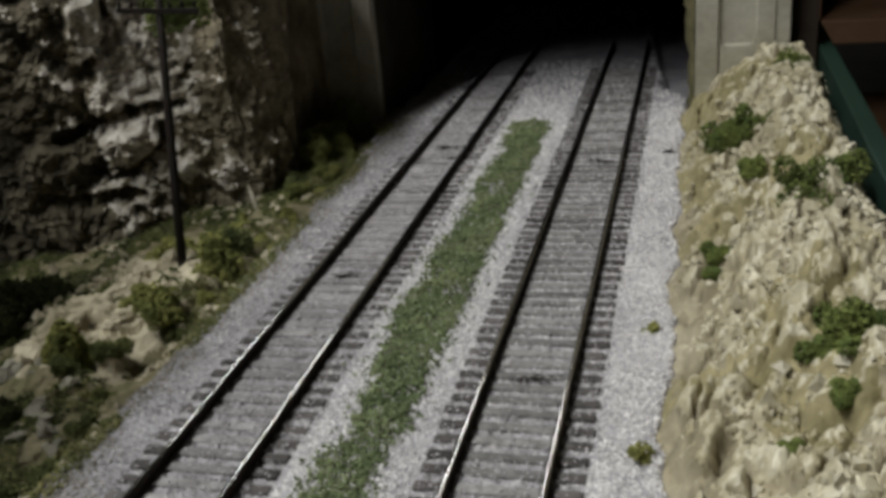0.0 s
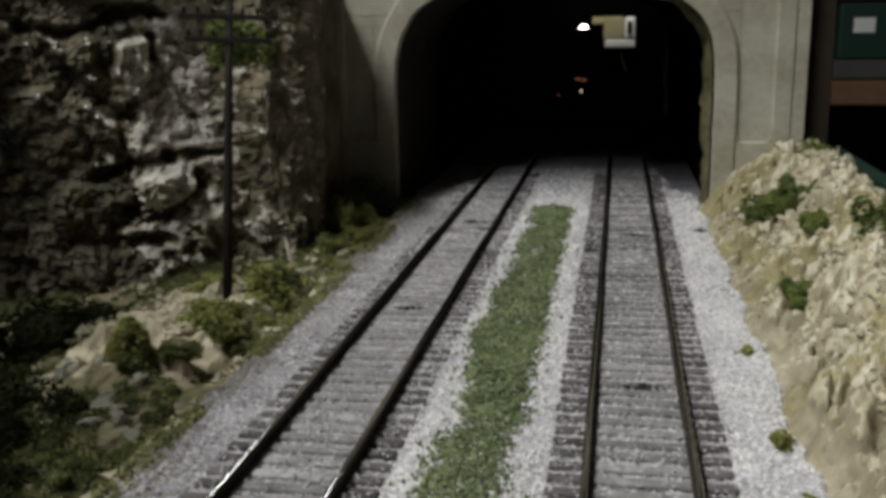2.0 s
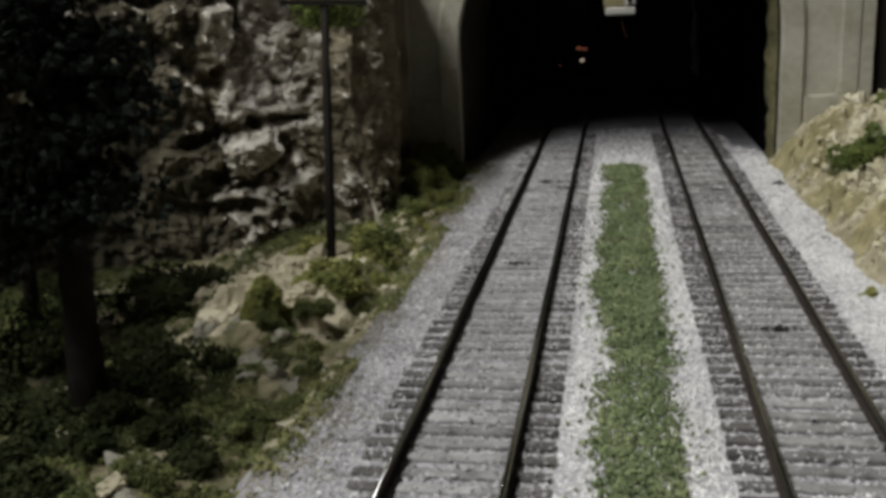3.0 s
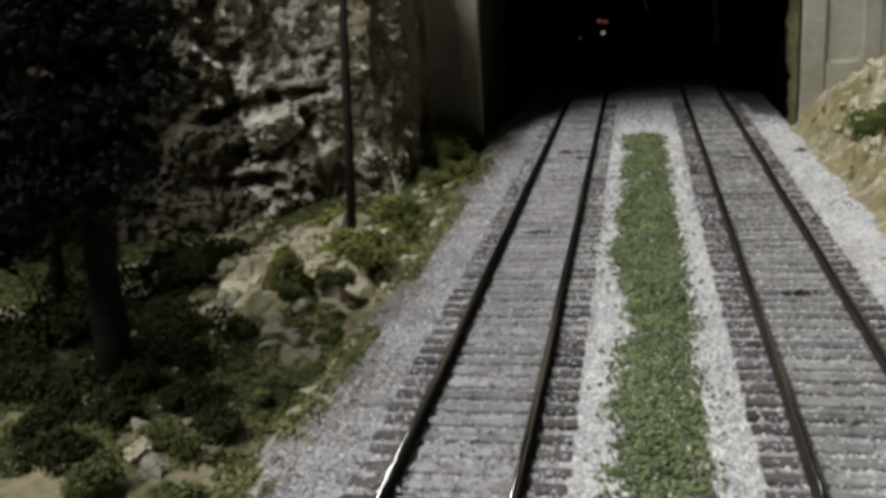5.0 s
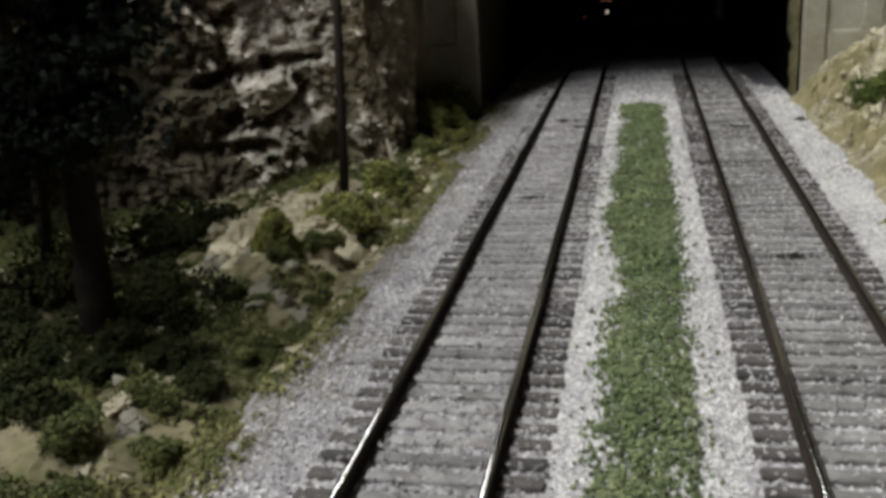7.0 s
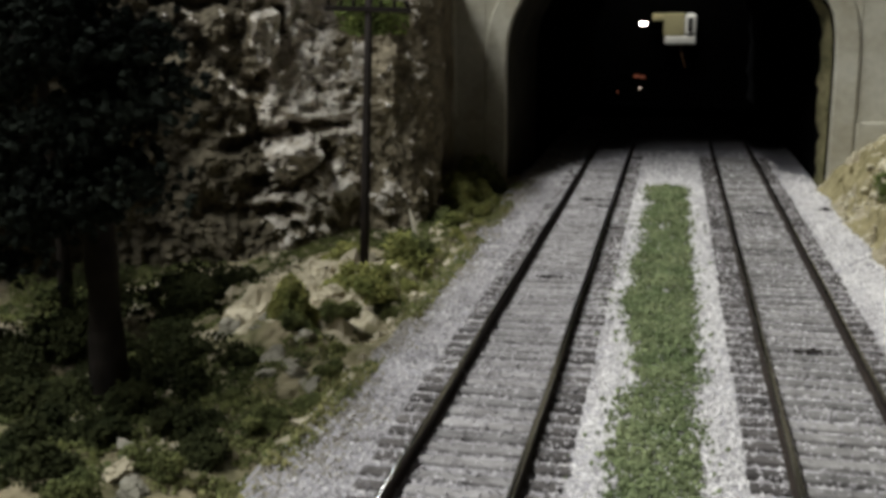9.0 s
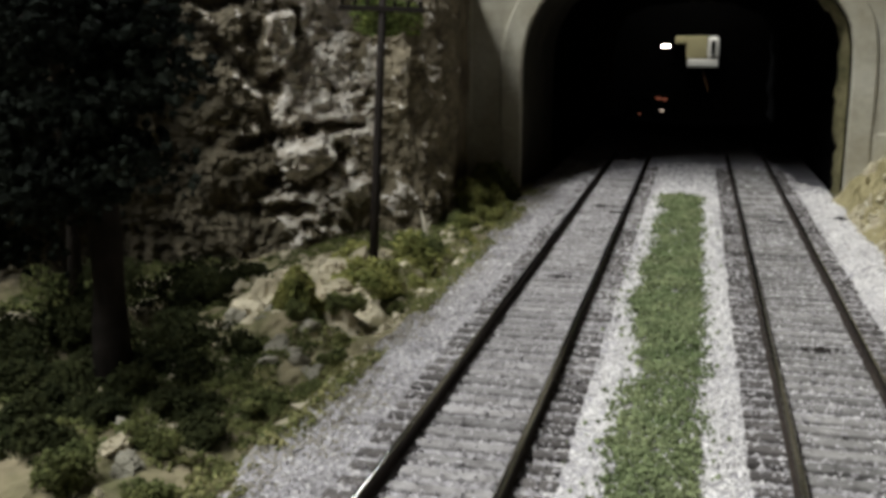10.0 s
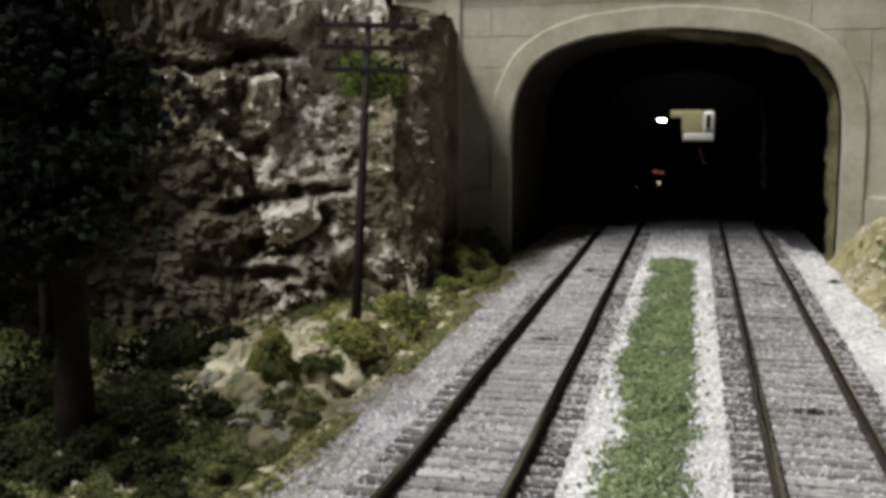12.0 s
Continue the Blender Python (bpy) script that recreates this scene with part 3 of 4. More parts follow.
# ---- median strip of turf ----
def median():
    rng = np.random.default_rng(11)
    n = 46000
    x, y = rng.uniform(-1.5, 1.3, n), rng.uniform(-34, -0.9, n)
    fade = smooth(-1.1, -2.1, y)
    left = -0.62 - 0.15 * vnoise(y * 0.55, 4.0) - 0.10 * vnoise(y * 2.3, 8.0) - 0.34 * np.exp(-((y + 17.6) / 1.0) ** 2) + 0.22 * np.exp(-((y + 22.8) / 0.7) ** 2)
    right = 0.60 + 0.07 * vnoise(y * 0.7, 14.0) + 0.07 * vnoise(y * 2.6, 18.0)
    ragged = 0.13 * fractal(x * 2.4, y * 2.4, 1.0, 3) + rng.normal(0, 0.08, n)
    gap = fractal(x * 1.2, y * 0.9, 3.0, 3)
    keep = (x > left * fade - 0.05 + ragged) & (x < right * fade - 0.05 + 0.7 * ragged) & (gap + rng.normal(0, 0.3, n) > -0.50 - 0.25 * smooth(-2, -8, y))
    stray = (x > left - rng.exponential(0.16, n)) & (x < right + rng.exponential(0.10, n)) & (rng.random(n) < 0.25) & (y < -1.6)
    keep = keep | stray
    x, y = x[keep], y[keep]
    s = rng.uniform(0.024, 0.056, len(x))
    z = bed_height(x, y) + 0.02 + rng.uniform(0, 0.17, len(x)) * (0.5 + 0.5 * smooth(-0.4, 0.7, fractal(x * 1.7, y * 1.7, 9.0, 2)))
    v, f = bits(np.stack([x, y, z], -1), s, rng)
    thing("turf_strip", v, f, TURF, label="green foam turf strip between the two tracks", category="grass", kind="stuff")


median()


# ---- left verge ----
def ledge_mask(x, y):
    """The bare stone shelf round the telegraph pole."""
    wob = 0.6 * fractal(x * 0.8, y * 0.8, 6.0, 2)
    skew = y + 0.75 * (x + 8.0)
    return smooth(-9.9, -9.4, x + wob) * smooth(-6.0, -6.7, x + 0.6 * wob) * smooth(-22.3, -21.3, skew + 1.3 * wob) * smooth(-13, -16, y + wob)


def verge_height(x, y):
    x, y = np.asarray(x, float), np.asarray(y, float)
    z = -0.38 + 0.16 * fractal(x * 0.45, y * 0.45, 4.0, 4) + 0.09 * ridged(x * 1.1, y * 1.1, 2.0, 3)
    ledge = ledge_mask(x, y)
    w = 0.3 * vnoise(x * 1.3, y * 1.3)
    n1 = cells(x * 1.3 + w, y * 1.3 + w, 4)[0]
    n2 = cells(x * 3.4 + w, y * 3.4 + w, 6)[0]
    lumps = 0.34 * facets(x * 0.9 + w, y * 0.9 + w, 4, 1.0) - 0.10 * n1 + 0.14 * facets(x * 2.6 + w, y * 2.6 + w, 6, 1.0) - 0.10 * n2 + 0.16 + 0.08 * fractal(x * 3, y * 3, 5.0, 3)
    z = z + ledge * (0.27 + lumps) + 0.35 * (1 - ledge) * lumps
    z = z - 0.5 * smooth(-10.3, -11.2, x) * smooth(-27, -20, y)
    near = smooth(-6.0, -6.9, x) * smooth(-25.5, -28, y)
    z = z + 0.25 * near
    return z + (-0.12 - z) * smooth(-6.1, -5.5, x) * 0.8


def left_verge():
    xs, ys = np.concatenate([np.arange(-45, -18, 0.9), np.arange(-18, -5.2, 0.085)]), np.concatenate([np.arange(-60, -34, 0.8), np.arange(-34, 1.6, 0.085)])
    gx, gy = np.meshgrid(xs, ys)
    gz = verge_height(gx, gy)
    bare = ledge_mask(gx, gy) + 0.35 * fractal(gx * 0.9, gy * 0.9, 23.0, 3) + 0.30 * fractal(gx * 2.6, gy * 2.6, 37.0, 2) + 0.25 * smooth(0.1, 0.5, fractal(gx * 0.5, gy * 0.5, 29.0, 2)) - 0.14
    marks = (bare > 0.42).astype(int)[:-1, :-1].ravel()
    thing("verge", np.stack([gx, gy, gz], -1).reshape(-1, 3), grid(len(xs), len(ys)), [EARTH, PALE_ROCK], marks=marks, label="earth verge with moss and stone shelf beside the track", category="verge", kind="structure")
    rng = np.random.default_rng(21)
    # moss and turf bits
    n = 150000
    x, y = rng.uniform(-17, -5.2, n), rng.uniform(-34, -1, n)
    moss = fractal(x * 0.55, y * 0.55, 8.0, 3)
    fine = fractal(x * 2.2, y * 2.2, 18.0, 2)
    edge = edge_left(y) + 0.05 + rng.exponential(0.3, n)
    keep = (moss + 0.5 * fine + 0.35 * smooth(-25, -29, y) + 0.3 * smooth(-8.5, -10, x) > -0.10 + 0.65 * ledge_mask(x, y)) & (x < edge)
    x, y = x[keep], y[keep]
    z = np.maximum(verge_height(x, y), np.where(x > edge_left(y) - 0.1, bed_height(x, y), -9)) + rng.uniform(0, 0.1, len(x))
    pale = (x + 0.5 * fractal(x * 0.9, y * 0.9, 44.0, 3) > edge_left(y) - 1.3) & (rng.random(len(x)) < 0.8)
    s = rng.uniform(0.022, 0.052, len(x))
    v, f = bits(np.stack([x, y, z], -1)[pale], s[pale], rng)
    thing("pale_moss", v, f, MOSS_LIGHT, label="yellowish moss along the ballast edge", category="moss", kind="stuff")
    v, f = bits(np.stack([x, y, z], -1)[~pale], s[~pale], rng)
    thing("moss", v, f, OLIVE, label="olive moss scattered over the verge", category="moss", kind="stuff")
    # loose grit and stones
    n = 3600
    x, y = rng.uniform(-14, -5.5, n), rng.uniform(-33, -2, n)
    keep = (x < edge_left(y) + 0.1) & (fractal(x * 0.6, y * 0.6, 3.0, 3) > 0.0)
    x, y = x[keep], y[keep]
    s = rng.uniform(0.04, 0.12, len(x)) * rng.choice([1, 1, 1, 1.8], len(x))
    v, f = bits(np.stack([x, y, verge_height(x, y) + 0.3 * s], -1), s, rng)
    thing("grit", v, f, PALE_ROCK, label="pale loose stones on the verge", category="stones", kind="stuff")


left_verge()


# ---- rock face ----
ROCK_PLAN = [(-34, -30), (-27, -24), (-20, -18.2), (-16, -15.4), (-13.2, -13.6), (-11.6, -12.6), (-10.2, -11.6), (-8.85, -10.6), (-8.1, -9.4), (-7.75, -7.8), (-7.95, -5.8), (-8.4, -3), (-8.75, 0.15)]


def rock_face():
    pts = np.array(ROCK_PLAN, float)
    pts[:8] += (-0.25, 0.45)
    run = np.concatenate([[0], np.cumsum(np.hypot(*np.diff(pts, axis=0).T))])
    total = run[-1]
    u = np.concatenate([np.arange(0, run[2], 0.35), np.arange(run[2], total, 0.075), [total]])
    px, py = np.interp(u, run, pts[:, 0]), np.interp(u, run, pts[:, 1])
    k = np.ones(15) / 15
    sx, sy = np.convolve(np.pad(px, 7, "edge"), k, "valid"), np.convolve(np.pad(py, 7, "edge"), k, "valid")
    tx, ty = np.gradient(sx), np.gradient(sy)
    length = np.hypot(tx, ty)
    nx, ny = ty / length, -tx / length
    h = np.arange(-1.0, 10.9, 0.07)
    U, H = np.meshgrid(u, h)
    corner = run[8]
    flank = smooth(corner + 1.8, corner + 4.2, U)
    lean = 0.30 - 0.10 * smooth(run[7] - 0.5, corner, U) - 0.13 * smooth(corner + 0.5, corner + 3, U) - 0.05 * smooth(corner + 1, corner + 4, U)
    # weathered lumps: broad swells, broken faces, pitted skin
    wu, wh = U + 0.30 * fractal(U * 0.9, H * 0.9, 41.0, 3), H + 0.30 * fractal(U * 0.9, H * 0.9, 57.0, 3)
    d = 0.34 * fractal(U * 0.36, H * 0.36, 1.0, 3) + 0.34 * facets(wu * 0.55, wh * 0.55 + 0.15 * wu, 3, 1.0) + 0.15 * facets(wu * 1.3, wh * 1.5 + 0.3 * wu, 5, 1.1)
    n1 = cells(wu * 2.3, wh * 2.9, 12)[0]
    n2 = cells(wu * 4.4 + 3, wh * 5.2, 18)[0]
    d = d - 0.15 * n1 - 0.09 * n2 + 0.10 * ridged(U * 2.2 + 0.3 * H, H * 2.8, 33.0, 4) + 0.10 * fractal(U * 4.0, H * 4.6, 24.0, 3, 0.75)
    pits = fractal(U * 1.7, H * 1.9, 77.0, 3)
    d = d - 0.20 * smooth(0.30, 0.75, pits)

    def cleft(line, width, depth):
        """A crevice along a broken line."""
        far = np.full(U.shape, 9.0)
        for (ua, ha), (ub, hb) in zip(line, line[1:]):
            du, dh = ub - ua, hb - ha
            k = np.clip(((U - ua) * du + (H - ha) * dh) / (du * du + dh * dh), 0, 1)
            far = np.minimum(far, np.hypot(U - ua - k * du, H - ha - k * dh))
        far = far + 0.10 * fractal(U * 2.2, H * 2.2, 66.0, 3)
        return -depth * smooth(1.8 * width, 0.5 * width, far)

    def boss(uc, hc, du, dh, amount, turn=0.0):
        """A block that stands proud, with a flat face."""
        a, b = U - uc + 0.12 * fractal(U * 1.6, H * 1.6, 51.0, 3), H - hc + 0.12 * fractal(U * 1.6, H * 1.6, 61.0, 3)
        a, b = a * math.cos(turn) + b * math.sin(turn), b * math.cos(turn) - a * math.sin(turn)
        r = (np.abs(a / du) ** 3 + np.abs(b / dh) ** 3) ** (1 / 3)
        return smooth(1.22, 0.86, r) * amount * (1 + 0.35 * b / dh)

    d = d + boss(28.85, 5.75, 0.62, 0.85, 0.75, 0.12) + boss(29.45, 2.2, 0.85, 0.52, 0.60, 0.10) + boss(29.9, 4.3, 1.15, 1.15, 0.28, 0.2) + boss(28.3, 8.7, 1.9, 0.85, 0.95, 0.05)
    d = d + boss(26.6, 4.0, 1.5, 1.1, 0.45, -0.4) + boss(25.3, 6.0, 1.3, 1.0, 0.5, -0.3) + boss(27.6, 6.1, 0.75, 0.7, 0.35, -0.6) + boss(31.0, 8.2, 1.2, 0.6, 0.35) + boss(27.0, 1.9, 1.1, 0.5, 0.3) + boss(30.4, 0.9, 0.9, 0.6, 0.25)
    d = d + cleft([(25.6, 7.0), (27.0, 6.85), (28.3, 7.35), (29.9, 7.4)], 0.15, 0.55) + cleft([(28.3, 7.35), (29.6, 7.5)], 0.26, 0.5) + cleft([(25.8, 6.8), (26.8, 5.7), (27.9, 4.55), (28.7, 4.4)], 0.16, 0.6)
    d = d + cleft([(29.45, 6.7), (29.42, 5.5), (28.7, 4.75)], 0.13, 0.55) + cleft([(27.3, 2.7), (28.6, 2.88), (30.0, 3.1), (31.3, 3.05)], 0.13, 0.6) + cleft([(29.7, 3.0), (30.5, 2.4), (30.2, 1.7)], 0.12, 0.4)
    d = d + cleft([(28.0, 1.6), (28.9, 1.2), (30.0, 1.35)], 0.10, 0.3) + cleft([(26.6, 0.9), (28.0, 0.55), (29.4, 0.5)], 0.16, 0.4)
    soft_d = 0.40 * fractal(U * 0.5, H * 0.16, 6.0, 3) + 0.06 * fractal(U * 1.6, H * 0.6, 2.0, 3) + 0.03 * fractal(U * 6, H * 5, 1.0, 2)
    calm = smooth(run[6] + 0.6, run[7] + 0.5, U)
    mild = 0.35 * fractal(U * 0.5, H * 0.5, 71.0, 3) + 0.12 * facets(wu * 1.1, wh * 1.1, 15, 1.0) + 0.16 * fractal(U * 2.2, H * 2.2, 63.0, 4, 0.75)
    d = d * (1 - 0.55 * calm) + 0.55 * mild * calm
    d = d * (1 - flank) + soft_d * flank
    d = d * smooth(total + 0.2, total - 1.4, U)
    back = lean * H
    X = sx[None] + nx[None] * (d - back) + 0.05 * H * smooth(run[6], corner, U) * smooth(corner + 5, corner + 1.5, U)
    Y = sy[None] + ny[None] * (d - back)
    high = 0.32 + 1.33 * smooth(corner + 1.2, corner - 0.8, U) + 0.6 * smooth(run[6], run[4], U)
    Z = np.minimum(H, 8) + np.maximum(H - 8, 0) * high + 0.15 * vnoise(U * 1.2, H * 1.2, 8.0)
    v = np.stack([X, Y, Z], -1)
    # dry brushing on what stands proud, less of it towards the brown corner and where shade is painted
    flat = d.copy()
    for axis in (0, 1):
        flat = sum(np.roll(flat, k, axis) for k in range(-6, 7)) / 13
    bent = U + 0.5 * vnoise(U * 0.9, H * 0.9, 13.0) + 0.35 * vnoise(U * 2.3, H * 2.3, 19.0)
    column = smooth(28.0 + 0.22 * (H - 3), 28.7 + 0.22 * (H - 3), bent) * smooth(31.6, 30.9, bent) + 0.9 * smooth(7.6, 8.2, H + 0.4 * vnoise(U, H, 3.0)) * smooth(27.2, 28.2, bent) * smooth(33.5, 32.6, bent)
    column = np.maximum(column, smooth(1.2, 0.8, np.hypot((U - 28.95) / 0.7, (H - 5.9) / 0.8)))
    low = smooth(2.2, 1.0, H) * 0.65
    proud = (d - flat) * 1.3 + 0.10 * fractal(U * 3.5, H * 3.5, 9.0, 3, 0.7) + 0.06 * fractal(U * 0.6, H * 0.6, 31.0, 2) - 0.25 + 0.60 * np.clip(column - low, 0, 1)
    pale_bits = (bent > 31.3) & (fractal(U * 1.1, H * 1.1, 93.0, 3) + 0.05 * H > 0.75)
    proud = np.where(pale_bits, proud + 0.16, proud)
    # tree shade over the left of the cliff, put into its colour
    painted_shade = smooth(29.0, 27.6, U + 0.04 * H + 0.5 * fractal(U * 0.8, H * 0.8, 83.0, 3))
    proud = proud - 0.27 * painted_shade
    marks = np.where(proud > 0.0, 1, np.where(painted_shade > 0.5, 2, 0))[:-1, :-1]
    # the top of the hill runs back behind the edge
    top = [v]
    for k in range(1, 9):
        lift = 0.35 * fractal(X[-1] * 0.5, Y[-1] * 0.5 + k, 91.0, 2) * min(k, 3) / 3
        top.append(np.stack([X[-1] - (0.9 + 0.65 * smooth(corner - 0.5, corner + 2.5, U[-1])) * k, Y[-1] + (np.maximum(3.5, Y[-1] + 1) - Y[-1]) * k / 8, Z[-1] + lift - 0.45 * k * smooth(corner + 1.5, corner - 1.0, U[-1])], -1)[None])
    v = np.concatenate(top)
    marks = np.concatenate([marks, np.zeros((8, marks.shape[1]), int)])
    root = base("cliff", -10, -11, 0, "craggy grey and brown cast plaster rock cliff", "cliff")
    cut = int(np.argmin(np.abs(u - corner - 3.4)))
    shift = np.array((10, 11, 0.0))
    thing("front", (v[:, : cut + 1] + shift).reshape(-1, 3), grid(cut + 1, len(v)), [ROCK, GREY_ROCK, SHADED_ROCK], marks=marks[:, :cut].ravel(), parent=root, label="grey dry-brushed cliff")
    thing("flank", (v[:, cut:] + shift).reshape(-1, 3), grid(len(u) - cut, len(v)), FLANK, soft=True, parent=root, label="dark brown earthy flank")


def block(name, x, y, z, sx, sy, sz, turn, seed, mats, parent=None, **tags):
    """A broken stone with flat sides and a worn top."""
    bm = bmesh.new()
    bmesh.ops.create_icosphere(bm, subdivisions=4, radius=1)
    rng = np.random.default_rng(seed)
    planes = rng.normal(0, 1, (8, 3))
    planes /= np.linalg.norm(planes, axis=1, keepdims=True)
    for v in bm.verts:
        p = np.array(v.co)
        q = p * min(1.3, 0.66 / max(1e-6, (planes @ p).max()))
        w = q + seed * 1.7
        r = 1 + 0.12 * float(fractal(w[0] * 1.3, w[1] * 1.3, w[2] * 1.3, 3)) + 0.16 * float(fractal(w[0] * 4.5, w[1] * 4.5, w[2] * 6, 4, 0.7))
        v.co = Vector(q * r * (sx, sy, sz))
    rot = pose(0, 0, 0, seed % 7 * 4 - 12, seed % 5 * 5 - 10, turn)
    for v in bm.verts:
        v.co = rot @ v.co + Vector((x, y, z))
    for f in bm.faces:
        c = f.calc_center_median()
        f.material_index = int(float(fractal(c.x * 2.2 + seed, c.y * 2.2, c.z * 2.2, 3)) > -0.35) if len(mats) > 1 else 0
    return from_bm(name, bm, mats, parent=parent, **tags)


rock_face()


# ---- right bank of pale rubble ----
def bank_height(x, y):
    x, y = np.asarray(x, float), np.asarray(y, float)
    toe = edge_right(np.minimum(y, 0)) + 0.02
    up = smooth(0.0, 3.4, x - toe) * 0.55 + np.clip((x - toe) / 3.4, 0, 1) * 0.45
    crest = 2.1 + 0.1 * smooth(-6, 0, y) - 0.25 * smooth(-20, -30, y)
    z = -0.12 + crest * up
    z = z - 1.6 * smooth(9.5, 10.3, x)
    inside = smooth(0.0, 0.6, x - toe)
    return z + bank_rough(x, y) * inside


def bank_rough(x, y):
    """Heaped lumps of four sizes, with crevices between them."""
    w = 0.30 * fractal(x * 1.1, y * 1.1, 2.0, 3)
    w2 = 0.30 * fractal(x * 1.3, y * 1.3, 9.0, 3)
    out = 0.24 * fractal(x * 0.6, y * 0.6, 5.0, 3)
    for rate, size, seed in ((0.8, 0.66, 3), (1.5, 0.50, 5), (3.6, 0.18, 8), (7.5, 0.07, 11)):
        n, b, v = cells(x * rate + w, y * rate + w2, seed)
        out = out + size * (0.25 + 0.75 * v) * np.sqrt(np.clip(1 - (n / 0.8) ** 2, 0, 1)) * smooth(0.0, 0.16, b)
    out = out + 0.16 * facets(x * 1.4 + w, y * 1.4 + w2, 15, 1.0)
    return 0.92 * out - 0.34 + 0.09 * fractal(x * 3.4, y * 3.4, 12.0, 3, 0.6)


def right_bank():
    xs, ys = np.arange(5.2, 10.32, 0.05), np.concatenate([np.arange(-60, -32, 0.4), np.arange(-32, 0.1, 0.055)])
    gx, gy = np.meshgrid(xs, ys)
    gz = bank_height(gx, gy)
    flat = gz.copy()
    for axis in (0, 1):
        flat = sum(np.roll(flat, k, axis) for k in range(-6, 7)) / 13
    proud = gz - flat + 0.07 * fractal(gx * 3.5, gy * 3.5, 3.0, 4, 0.8) + 0.08 * fractal(gx * 0.6, gy * 0.6, 17.0, 2) + 0.20 * smooth(5.9, 7.2, gx) - 0.13 - 0.10 * smooth(-7, -3, gy)
    mossy = fractal(gx * 0.5, gy * 0.42, 55.0, 3) + 0.25 * fractal(gx * 3, gy * 3, 65.0, 2) > 0.28
    marks = np.where(proud > 0.14 * mossy, 1, np.where(mossy, 2, 0))[:-1, :-1].ravel()
    thing("rubble_bank", np.stack([gx, gy, gz], -1).reshape(-1, 3), grid(len(xs), len(ys)), [BANK, RUBBLE, BANK_MOSS], soft=True, marks=marks, label="pale yellowish plaster rubble bank beside the track", category="bank", kind="structure")
    rng = np.random.default_rng(31)
    n = 9000
    x, y = rng.uniform(5.5, 10.1, n), rng.uniform(-34, -0.3, n)
    keep = fractal(x * 0.7, y * 0.7, 12.0, 3) + 0.5 * smooth(6, 7.5, x) - 0.6 * (fractal(x * 0.5, y * 0.42, 55.0, 3) > 0.38) > 0.1
    x, y = x[keep], y[keep]
    s = rng.uniform(0.03, 0.09, len(x)) * rng.choice([1, 1, 1.6, 2.4], len(x), p=[0.5, 0.3, 0.15, 0.05])
    v, f = bits(np.stack([x, y, bank_height(x, y) + 0.2 * s], -1), s, rng)
    thing("rubble", v, f, RUBBLE, label="loose pale stone chips on the bank", category="rubble", kind="stuff")


right_bank()


